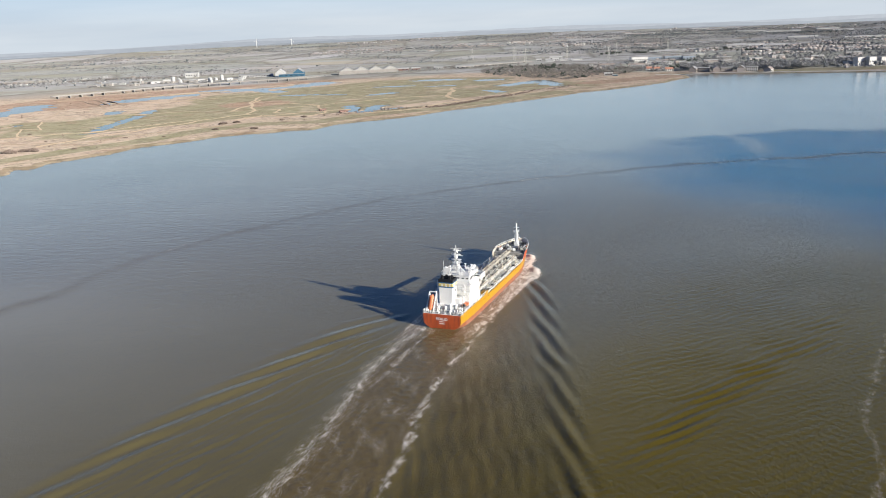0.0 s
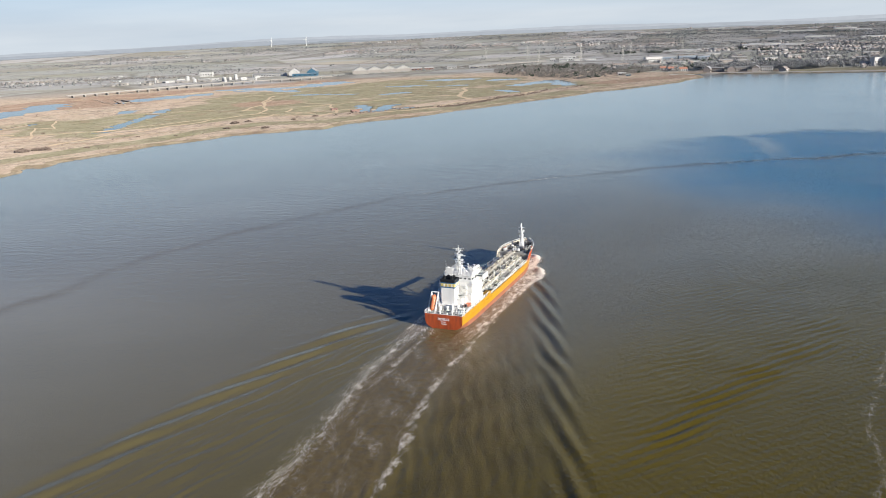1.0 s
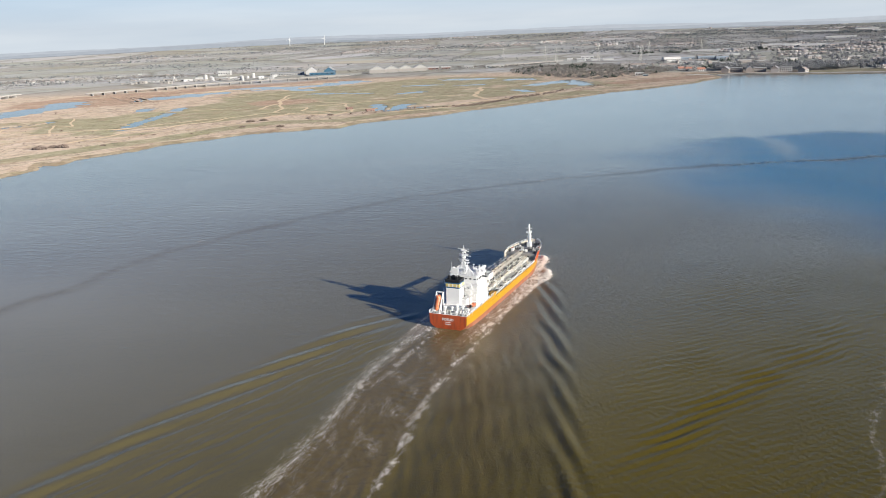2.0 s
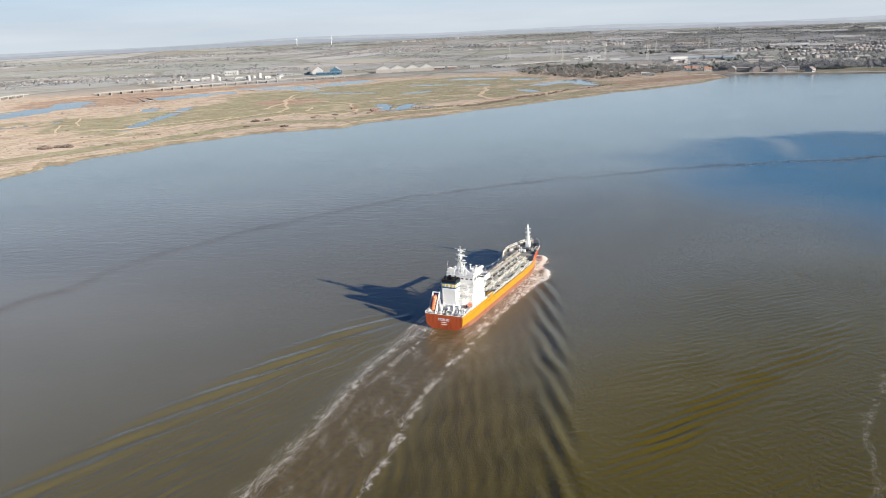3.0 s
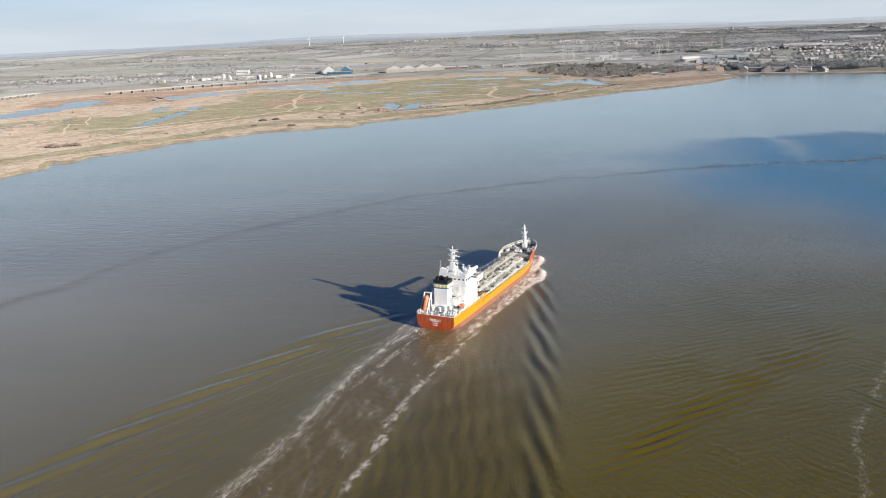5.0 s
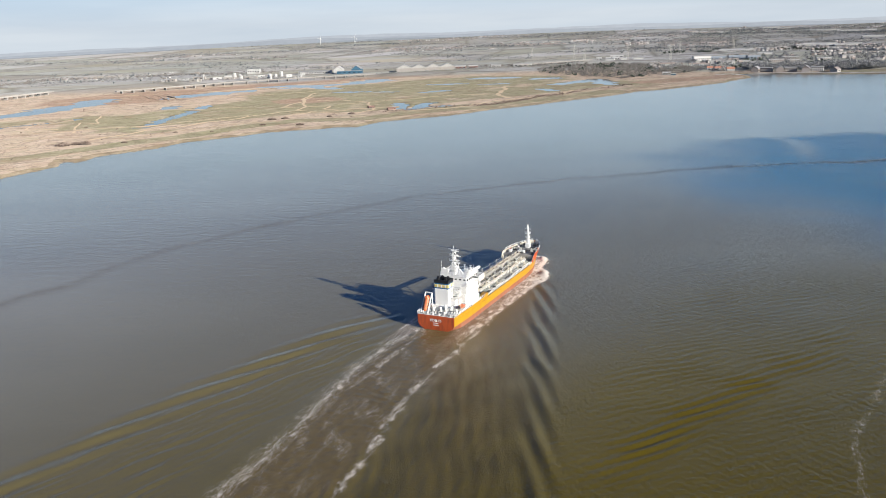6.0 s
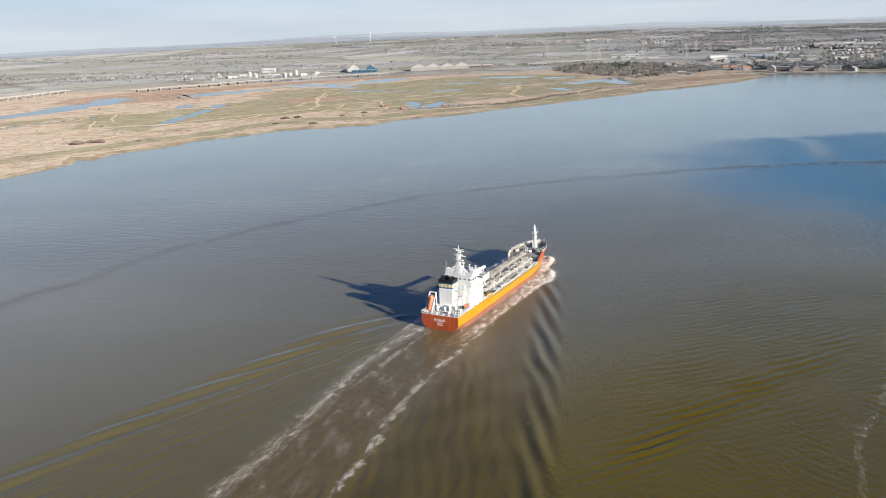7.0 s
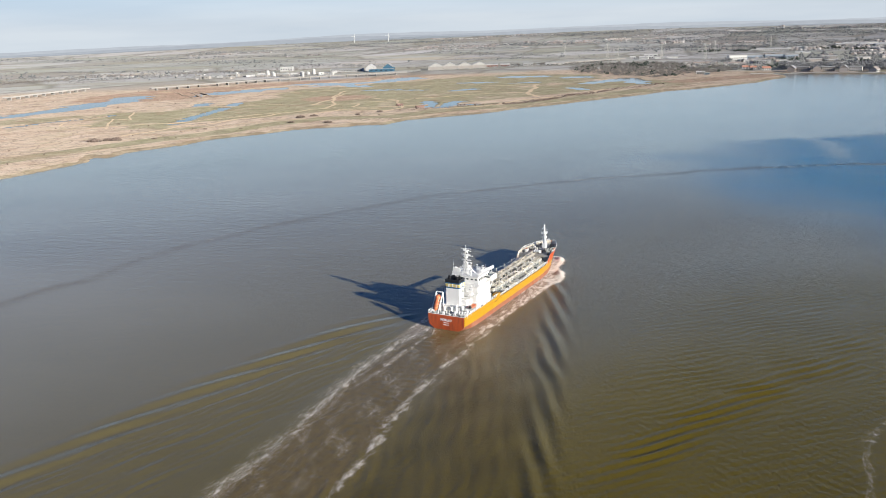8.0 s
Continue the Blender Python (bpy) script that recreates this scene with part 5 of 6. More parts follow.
def shell(y0, y1, low, high, material, name, label="", step=1.5, rows=5):
    """Both sides of the hull between two heights, which may depend on y."""
    k = max(2, int((y1 - y0) / step))
    for side in (-1, 1):
        bm, g = bmesh.new(), []
        for i in range(k + 1):
            y = y0 + (y1 - y0) * i / k
            a, b = low(y), high(y)
            g.append([bm.verts.new(hull_point(y, a + (b - a) * j / rows, side)) for j in range(rows + 1)])
        for p, q in zip(g, g[1:]):
            for j in range(rows):
                bm.faces.new((p[j], q[j], q[j + 1], p[j + 1]))
        part(name, bm, material, SHIP, label, True)


def sheer(y):
    """Top of the bulwark or deck edge."""
    if y < 27:
        return 5.35
    if y < 74.5:
        return 4.55
    return 4.55 + 3.55 * float(smooth_step(y, 74.5, 79.5)) + 0.35 * float(smooth_step(y, 84, 98))


paintline = lambda y: 1.75 + 0.3 * float(smooth_step(y, 60, 98))
shell(0, 98, lambda y: -1.6, paintline, BOOT, "boot_top", "faded red band at the waterline")
shell(0, 27, paintline, sheer, YELLOW, "quarter_plating", "bright yellow side plating")
shell(27, 90, paintline, lambda y: 4.55, YELLOW, "side_plating", "bright yellow side plating")
shell(74.5, 98, lambda y: 4.55 if y < 90 else paintline(y), sheer, ORANGE, "bow_plating", "orange flared bow plating", 0.8)


def inner_wall(y0, y1, low, name, material, gap=0.25):
    k = int((y1 - y0) / 0.8)
    for side in (-1, 1):
        bm, g = bmesh.new(), []
        for i in range(k + 1):
            y = y0 + (y1 - y0) * i / k
            row = []
            for z, inset in ((low, gap), (sheer(y) - 0.003, gap), (sheer(y) - 0.003, 0)):
                p = hull_point(y, z, side)
                p.x = side * max(abs(p.x) - inset, 0.02)
                p.y -= 0.5 * inset if y > 90 else 0
                row.append(bm.verts.new(p))
            g.append(row)
        for p, q in zip(g, g[1:]):
            for j in range(2):
                bm.faces.new((p[j], q[j], q[j + 1], p[j + 1]))
        part(name, bm, material, SHIP, "", True)


inner_wall(74.6, 97.8, 4.4, "bow_bulwark_lining", CREAM)
inner_wall(0.3, 26.8, 4.5, "stern_bulwark_lining", WHITE)

# stern plate with its rounded lower edge
bm = bmesh.new()
zs = [-0.9 + 6.25 * i / 14 for i in range(15)]
left, right = ([bm.verts.new(hull_point(0, z, s)) for z in zs] for s in (-1, 1))
for i in range(14):
    bm.faces.new((left[i], right[i], right[i + 1], left[i + 1]))
for i in range(15):
    d = -0.25 * math.sin(math.pi * min(max((zs[i] + 0.9) / 6.25, 0), 1)) ** 0.5
    left[i].co.y += d
    right[i].co.y += d
part("transom", bm, RUSTY, SHIP, "orange stern plate with white lettering")
part("transom_rail", box(-7.3, 7.3, -0.12, 0.16, 5.3, 5.45, None, None, 0.03), WHITE, SHIP)


def deck(y0, y1, z, name, material, k=30):
    bm = bmesh.new()
    g = []
    for i in range(k + 1):
        y = y0 + (y1 - y0) * i / k
        row = []
        for s in (-1, 1):
            p = hull_point(y, z, s)
            p.x -= s * 0.05
            row += [bm.verts.new(p), bm.verts.new(p - Vector((0, 0, 0.2)))]
        g.append(row)
    for p, q in zip(g, g[1:]):
        bm.faces.new((p[0], q[0], q[2], p[2])), bm.faces.new((p[1], p[3], q[3], q[1]))
    return part(name, bm, material, SHIP)


deck(0.05, 27, 4.6, "poop_deck", DECK)
deck(27, 80, 4.35, "main_deck", DECK)
deck(78.6, 97.8, 7.2, "forecastle_deck", FOREDECK)
part("forecastle_front", box(-7.1, 7.1, 78.4, 78.6, 4.36, 7.22), FOREDECK, SHIP)
for x in (-4.2, 3.6):
    part("forecastle_door", box(x - 0.5, x + 0.5, 78.32, 78.42, 4.4, 6.3), DARK, SHIP)
part("poop_front", box(-7.4, 7.4, 26.9, 27.15, 4.36, 5.3), WHITE, SHIP)


def letters(text, size, at, name, material, label):
    c = bpy.data.curves.new(name, "FONT")
    c.body, c.size, c.align_x, c.extrude, c.offset = text, size, "CENTER", 0.012, 0.03
    tmp = bpy.data.objects.new(name, c)
    scene.collection.objects.link(tmp)
    me = bpy.data.meshes.new_from_object(tmp.evaluated_get(bpy.context.evaluated_depsgraph_get()))
    bpy.data.objects.remove(tmp)
    me.materials.append(material)
    ob = new(name, me)
    ob.parent = SHIP
    ob.matrix_basis = pose(*at, 90, 0, 0)
    return tagged(ob, label)


letters("FIDELIO", 1.25, (0.0, -0.27, 3.2), "ship_name", WHITE, "white ship name on the stern")
part("home_port_bar", box(-1.0, 1.0, -0.29, -0.22, 2.5, 2.74), WHITE, SHIP, "small white line of lettering")
part("number_bar", box(-1.05, 1.1, -0.29, -0.22, 1.75, 2.0), WHITE, SHIP, "small white line of lettering")


# superstructure
def tier(x0, x1, y0, y1, z0, z1, name, label="", windows=(), material=WHITE):
    """A deckhouse tier with a lipped roof; windows are (face, count, height)."""
    body = part(name, box(x0, x1, y0, y1, z0, z1, None, None, 0.06), material, SHIP, label)
    part("deck_edge", box(x0 - 0.25, x1 + 0.25, y0 - 0.25, y1 + 0.25, z1, z1 + 0.16, None, None, 0.03), WHITE, body)
    for face, count, z, w, h in windows:
        for i in range(count):
            f = (i + 0.5) / count
            if face in "+-":
                x = x1 if face == "+" else x0
                y = y0 + (y1 - y0) * f
                b = box(x - 0.04, x + 0.04, y - w / 2, y + w / 2, z - h / 2, z + h / 2)
            else:
                y = y1 if face == "f" else y0
                x = x0 + (x1 - x0) * f
                b = box(x - w / 2, x + w / 2, y - 0.04, y + 0.04, z - h / 2, z + h / 2)
            part("window", b, GLASS, body)
    return body


tier(-6.6, 6.6, 10.5, 22.0, 4.6, 7.3, "lower_deckhouse", "", (("-", 4, 6.1, 0.5, 0.6),))
tier(-6.4, 6.4, 11.0, 22.0, 7.46, 10.0, "middle_deckhouse", "", (("-", 4, 8.8, 0.5, 0.6),))
tier(-6.4, 6.4, 12.0, 22.0, 10.16, 12.6, "upper_deckhouse", "", (("a", 2, 11.5, 0.5, 0.5),))
tier(-5.2, 5.2, 15.0, 24.0, 12.76, 15.4, "wheelhouse", "white wheelhouse with dark windows", (("f", 8, 14.3, 1.0, 1.0), ("+", 6, 14.3, 1.0, 1.0), ("-", 6, 14.3, 1.0, 1.0), ("a", 6, 14.4, 0.8, 0.5)))
for s in (-1, 1):
    wing = part("bridge_wing", box(min(s * 5.0, s * 7.9), max(s * 5.0, s * 7.9), 20.0, 24.6, 12.9, 13.05, None, None, 0.05), WHITE, SHIP)
    part("wing_floor", box(min(s * 5.2, s * 7.7), max(s * 5.2, s * 7.7), 20.2, 24.4, 13.05, 13.1), DECK, wing)
    part("wing_front", box(min(s * 5.0, s * 7.9), max(s * 5.0, s * 7.9), 24.45, 24.6, 13.06, 14.9), WHITE, wing)
    part("wing_end", box(min(s * 7.75, s * 7.9), max(s * 7.75, s * 7.9), 20.0, 24.44, 13.06, 14.9), WHITE, wing)
    part("wing_back", box(min(s * 5.0, s * 7.74), max(s * 5.0, s * 7.74), 20.0, 20.15, 13.06, 14.9), WHITE, wing)
    part("wing_window", box(min(s * 5.3, s * 7.3), max(s * 5.3, s * 7.3), 19.95, 20.05, 14.1, 14.6), GLASS, wing)
    part("wing_strut", run([(s * 7.2, 23.0, 12.9), (s * 6.4, 22.2, 9.6)], 0.14), WHITE, wing)
part("monkey_island_rail", railing([(-5.2, 15.1, 15.56), (5.2, 15.1, 15.56), (5.2, 23.9, 15.56), (-5.2, 23.9, 15.56), (-5.2, 15.1, 15.56)], 1.05, 1.3, 0.05), WHITE, SHIP)
part("bridge_deck_rail", railing([(-6.4, 19.4, 12.76), (-6.4, 12.1, 12.76), (6.4, 12.1, 12.76), (6.4, 19.4, 12.76)], 1.05, 1.3, 0.05), WHITE, SHIP)
part("boat_deck_rail", railing([(6.6, 21.9, 10.16), (6.6, 11.1, 10.16), (-6.6, 11.1, 10.16)], 1.05, 1.4, 0.045), WHITE, SHIP)
part("lower_rail", railing([(6.8, 21.9, 7.46), (6.8, 10.6, 7.46), (2.6, 10.6, 7.46)], 1.05, 1.4, 0.045), WHITE, SHIP)
for i, (x, z) in enumerate(((4.6, 4.6), (4.6, 7.3), (4.6, 10.0))):  # outside stairs aft of the house
    bm = bmesh.new()
    for s in (-0.4, 0.4):
        rod((x + s, 7.6 + i * 0.6, z), (x + s, 10.4 + i * 0.6, z + 2.7), 0.06, bm, 4)
    for k in range(10):
        box(x - 0.4, x + 0.4, 7.6 + i * 0.6 + k * 0.29, 7.9 + i * 0.6 + k * 0.29, z + 0.2 + k * 0.27, z + 0.24 + k * 0.27, bm)
    part("outside_stair", bm, WHITE, SHIP)
    part("stair_platform", box(x - 1.2, x + 1.6, 7.0 + i * 0.4, 7.7 + i * 0.6, z + 2.56, z + 2.64), WHITE, SHIP)

for k in range(3):  # zigzag stair tower aft of the house
    z, up_side = 4.6 + 2.7 * k, k % 2
    xa, xb = (2.3, 4.3) if up_side else (4.3, 2.3)
    flight = bmesh.new()
    for y in (10.9 - 1.0, 10.9 - 0.2):
        rod((xa, y, z), (xb, y, z + 2.7), 0.07, flight, 4)
        rod((xa, y, z + 0.95), (xb, y, z + 3.65), 0.05, flight, 4)
    for i in range(9):
        q = (i + 0.5) / 9
        box(xa + (xb - xa) * q - 0.13, xa + (xb - xa) * q + 0.13, 9.92, 10.68, z + 2.7 * q - 0.03, z + 2.7 * q + 0.02, flight)
    part("stair_flight", flight, WHITE, SHIP)
    part("landing_rail", railing([(1.9, 9.6, z + 2.72), (4.9, 9.6, z + 2.72), (4.9, 10.8, z + 2.72)], 1.0, 1.0, 0.05), WHITE, SHIP)
    part("stair_landing", box(1.8, 5.0, 9.5, 10.9, z + 2.6, z + 2.7), WHITE, SHIP)
for x, y in ((1.8, 9.6), (5.0, 9.6)):
    part("tower_post", rod((x, y, 4.6), (x, y, 13.6), 0.1, None, 6), WHITE, SHIP)

# main mast with platforms, yards and radar scanners
MX, MY = -0.5, 17.0
mast = part("main_mast", rod((MX, MY, 15.5), (MX, MY, 24.4), 0.4, None, 10, 0.24), WHITE, SHIP, "white signal mast with radar platforms")
for z, w in ((18.4, 1.3), (20.6, 1.8), (22.6, 1.5), (24.3, 1.0)):
    part("platform", box(MX - w, MX + w, MY - 0.5, MY + 0.9, z, z + 0.12, None, None, 0.03), WHITE, mast)
    part("platform_rail", railing([(MX - w, MY - 0.5, z + 0.12), (MX + w, MY - 0.5, z + 0.12)], 0.7, 1.0, 0.03), WHITE, mast)
for z, w in ((19.1, 1.9), (21.5, 2.3), (23.3, 1.5)):
    part("radar_scanner", box(MX - w, MX + w, MY + 0.9, MY + 1.2, z + 0.5, z + 0.72, None, None, 0.06), WHITE, mast)
    part("radar_pedestal", rod((MX, MY + 1.05, z - 0.3), (MX, MY + 1.05, z + 0.5), 0.3, None, 8), WHITE, mast)
part("topmast", rod((MX, MY, 24.3), (MX, MY, 26.3), 0.16, None, 6, 0.07), WHITE, mast)
part("yard", rod((MX - 2.2, MY, 25.0), (MX + 2.2, MY, 25.0), 0.08, None, 5), WHITE, mast)
for i in range(5):
    part("mast_light", ball((MX + (0.55 if i % 2 else -0.55), MY - 0.5, 19.4 + i * 1.35), 0.24, None, 1.3, 8), DARK if i % 2 else WHITE, mast)
for s in (-1, 1):
    part("mast_leg", rod((MX + s * 2.6, MY - 1.6, 15.5), (MX + s * 0.3, MY, 20.4), 0.15, None, 6), WHITE, mast)
    part("mast_leg", rod((MX + s * 2.4, MY + 2.4, 15.5), (MX + s * 0.3, MY, 19.4), 0.15, None, 6), WHITE, mast)
lattice = bmesh.new()
for i in range(6):
    z = 15.6 + i * 1.4
    for a in (-1, 1):
        w = 1.5 - 0.2 * i
        rod((MX - a * w, MY - 0.9, z), (MX + a * (w - 0.2), MY - 0.9 + 0.1, z + 1.4), 0.07, lattice, 4)
    rod((MX - 1.5 + 0.2 * i, MY - 0.9, z), (MX + 1.5 - 0.2 * i, MY - 0.9, z), 0.07, lattice, 4)
part("mast_lattice", lattice, WHITE, mast)
part("mast_ladder", run([(MX + 0.5, MY - 0.5, 15.6), (MX + 0.4, MY - 0.4, 24.2)], 0.07, None, 4), WHITE, mast)
dome = part("satellite_dome", ball((-4.4, 16.2, 17.3), 0.75, None, 1.1, 14), WHITE, SHIP, "white satellite dome", True)
part("dome_post", rod((-4.4, 16.2, 15.5), (-4.4, 16.2, 16.8), 0.25, None, 8), WHITE, dome)
for x, y, h in ((-5.0, 15.5, 5.2), (-4.0, 22.5, 3.2), (4.4, 22.8, 2.6), (4.6, 16.0, 3.0), (2.6, 23.2, 1.6), (-2.4, 23.2, 1.8)):
    part("whip_aerial", rod((x, y, 15.5), (x, y, 15.5 + h), 0.06, None, 5, 0.03), WHITE, SHIP)
part("wind_screen", box(-5.1, -2.2, 15.2, 15.4, 15.57, 17.9, None, None, 0.04), WHITE, SHIP)
part("signal_locker", box(-5.0, -3.3, 15.5, 18.2, 15.57, 17.0, None, None, 0.08), WHITE, SHIP)
for x, y, h in ((1.0, 15.4, 3.2), (2.2, 15.6, 2.2), (3.2, 23.0, 2.0), (4.0, 21.8, 1.6), (-1.6, 22.8, 2.4), (0.6, 23.4, 2.0)):
    post = part("aerial_post", rod((x, y, 15.56), (x, y, 15.56 + h), 0.13, None, 6), WHITE, SHIP)
    part("aerial_head", box(x - 0.45, x + 0.45, y - 0.12, y + 0.12, 15.4 + h, 15.62 + h, None, None, 0.04), WHITE, post)
for x, y in ((3.2, 21.0), (-3.2, 21.2), (1.6, 22.4), (-1.4, 19.8)):
    part("roof_locker", box(x - 0.6, x + 0.6, y - 0.5, y + 0.5, 15.56, 16.5, None, None, 0.05), WHITE, SHIP)

# funnel
FX0, FX1, FY0, FY1 = -3.6, 1.95, 6.6, 10.8
funnel = part("funnel", box(FX0, FX1, FY0, FY1, 4.6, 13.1, None, None, 0.25), WHITE, SHIP, "white funnel with blue and yellow bands and black top")
part("lower_blue_band", box(FX0 - 0.05, FX1 + 0.05, FY0 - 0.05, FY1 + 0.05, 13.0, 13.45, None, None, 0.2), BLUE, funnel)
part("yellow_band", box(FX0 - 0.04, FX1 + 0.04, FY0 - 0.04, FY1 + 0.04, 13.45, 14.6, None, None, 0.2), BAND, funnel)
for i in range(3):
    part("band_stripe", box(FX0 + 1.2 + i * 1.5, FX0 + 1.6 + i * 1.5, FY0 - 0.09, FY0 + 0.05, 13.5, 14.55), WHITE, funnel)
    part("side_stripe", box(FX1 - 0.05, FX1 + 0.09, FY0 + 0.7 + i * 1.1, FY0 + 1.0 + i * 1.1, 13.5, 14.55), WHITE, funnel)
part("upper_blue_band", box(FX0 - 0.05, FX1 + 0.05, FY0 - 0.05, FY1 + 0.05, 14.6, 15.05, None, None, 0.2), BLUE, funnel)
cap = bmesh.new()
box(FX0 - 0.05, FX1 + 0.05, FY0 - 0.05, FY1 + 0.05, 15.05, 15.7, cap, None, 0.1)
for a in (FX0 + 0.12, FX1 - 0.12):
    box(a - 0.17, a + 0.17, FY0, FY1, 15.7, 16.2, cap)
for b in (FY0 + 0.12, FY1 - 0.12):
    box(FX0 + 0.3, FX1 - 0.3, b - 0.17, b + 0.17, 15.7, 16.2, cap)
part("funnel_top", cap, BLACK, funnel)
for x, y, r in ((-2.6, 8.2, 0.45), (-1.2, 8.9, 0.6), (0.3, 8.3, 0.4), (0.6, 9.7, 0.3)):
    part("exhaust_pipe", run([(x, y, 15.6), (x, y, 16.7), (x, y - 0.5, 17.0)], r, None, 10), BLACK, funnel)
part("funnel_ladder", run([(FX1 + 0.15, 8.0, 4.7), (FX1 + 0.15, 8.0, 15.0)], 0.08, None, 4), WHITE, funnel)
part("vent_house", box(1.9, 4.2, 7.4, 10.2, 4.6, 9.0, None, None, 0.1), WHITE, SHIP)
part("engine_casing", box(-5.6, 2.6, 5.4, 10.5, 4.6, 7.0, None, None, 0.1), WHITE, SHIP)

# free-fall lifeboat in its cradle
cradle = part("lifeboat_cradle", run([(-6.6, 1.0, 4.7), (-6.6, 5.4, 11.6), (-4.0, 5.4, 11.6), (-4.0, 1.0, 4.7), (-6.6, 1.0, 4.7)], 0.24, None, 6), WHITE, SHIP, "white steel launching frame")
for x in (-6.6, -4.0):
    part("cradle_post", rod((x, 5.4, 4.6), (x, 5.4, 11.7), 0.2, None, 6), WHITE, cradle)
    part("cradle_post", rod((x, 3.2, 4.6), (x, 3.2, 8.1), 0.15, None, 6), WHITE, cradle)
b = bmesh.new()
secs = [(-3.4, 0.15, 0.2), (-2.9, 0.8, 0.6), (-1.5, 1.05, 0.85), (0.8, 1.1, 0.95), (2.3, 1.0, 0.95), (3.1, 0.6, 0.6), (3.4, 0.1, 0.15)]
rings = [[b.verts.new((w * math.cos(2 * math.pi * i / 12), y, h * math.sin(2 * math.pi * i / 12))) for i in range(12)] for y, w, h in secs]
for p, q in zip(rings, rings[1:]):
    for i in range(12):
        b.faces.new((p[i], p[(i + 1) % 12], q[(i + 1) % 12], q[i]))
tilt = Matrix.Translation((-5.3, 3.3, 8.3)) @ Matrix.Scale(0.88, 4) @ Matrix.Rotation(radians(57), 4, "X")
b.transform(tilt)
boat = part("lifeboat", b, BOATORANGE, SHIP, "orange enclosed lifeboat", True)
part("conning_dome", box(-0.55, 0.55, 1.5, 2.6, 0.75, 1.5, None, tilt, 0.15), BOATORANGE, boat)
for i in range(3):
    part("porthole", box(-1.12, 1.12, -1.5 + i * 1.1, -1.0 + i * 1.1, 0.25, 0.55, None, tilt), DARK, boat)
part("rubbing_strake", box(-1.14, 1.14, -2.0, 2.0, -0.1, 0.08, None, tilt), DARK, boat)

# rescue boat and its davit at the starboard quarter
b = bmesh.new()
rings = [[b.verts.new((5.9 + w * math.cos(math.pi * i / 8), y, 6.9 - h * math.sin(math.pi * i / 8))) for i in range(9)] for y, w, h in ((7.0, 0.7, 0.5), (8.0, 0.95, 0.75), (10.0, 0.95, 0.8), (11.4, 0.6, 0.5), (12.0, 0.05, 0.1))]
for p, q in zip(rings, rings[1:]):
    for i in range(8):
        b.faces.new((p[i], p[i + 1], q[i + 1], q[i]))
    b.faces.new((p[0], q[0], q[8], p[8]))
resc = part("rescue_boat", b, BOATORANGE, SHIP, "small orange rescue boat")
part("outboard", box(5.6, 6.2, 6.5, 7.0, 6.4, 7.5, None, None, 0.08), DARK, resc)
davit = part("rescue_davit", run([(4.6, 9.4, 4.6), (4.6, 9.4, 9.6), (6.3, 9.4, 10.3)], 0.22, None, 8), WHITE, SHIP)
part("davit_winch", box(4.1, 5.1, 8.9, 9.9, 5.2, 6.2, None, None, 0.1), WHITE, davit)
part("boat_chock", box(5.2, 6.6, 8.2, 8.5, 4.6, 6.3), WHITE, SHIP)
part("boat_chock", box(5.2, 6.6, 10.4, 10.7, 4.6, 6.3), WHITE, SHIP)


# mooring gear and deck fittings
def winch(x, y, z, wide=3.0, material=STEEL):
    top = part("mooring_winch", box(x - wide / 2, x + wide / 2, y - 0.6, y + 0.6, z, z + 0.35, None, None, 0.05), DARK, SHIP, "grey mooring winch")
    for i in range(3):
        xx = x - wide / 2 + wide * (i + 0.5) / 3
        part("drum", rod((xx - 0.35, y, z + 0.85), (xx + 0.35, y, z + 0.85), 0.45, None, 10), material, top)
        part("flange", rod((xx + 0.36, y, z + 0.85), (xx + 0.44, y, z + 0.85), 0.68, None, 12), material, top)
    part("motor", box(x + wide / 2 - 0.2, x + wide / 2 + 0.7, y - 0.4, y + 0.4, z + 0.3, z + 1.3, None, None, 0.1), material, top)


def bollards(x, y, z, material=DARK):
    top = part("bollard_pair", box(x - 0.35, x + 0.35, y - 0.95, y + 0.95, z, z + 0.1), material, SHIP)
    for s in (-0.55, 0.55):
        part("bollard", rod((x, y + s, z + 0.1), (x, y + s, z + 0.95), 0.24, None, 8, 0.28), material, top)


winch(-0.5, 2.8, 4.6, 3.6), winch(4.2, 3.4, 4.6, 3.0, WHITE), winch(-3.4, 85.0, 7.2, 3.4), winch(3.4, 85.0, 7.2, 3.4), winch(0.0, 81.0, 7.2, 3.0, WHITE)
for x, y in ((-6.2, 0.9), (6.2, 0.9), (-2.4, 0.9), (2.4, 0.9), (6.4, 5.2), (6.6, 14.5), (6.6, 19)):
    bollards(x, y, 4.6)
for x, y in ((-5.6, 80.5), (5.6, 80.5), (-5.0, 87.0), (5.0, 87.0), (-3.2, 94.4), (3.2, 94.4), (-2.0, 87.5), (2.6, 88.0)):
    bollards(x, y, 7.2)
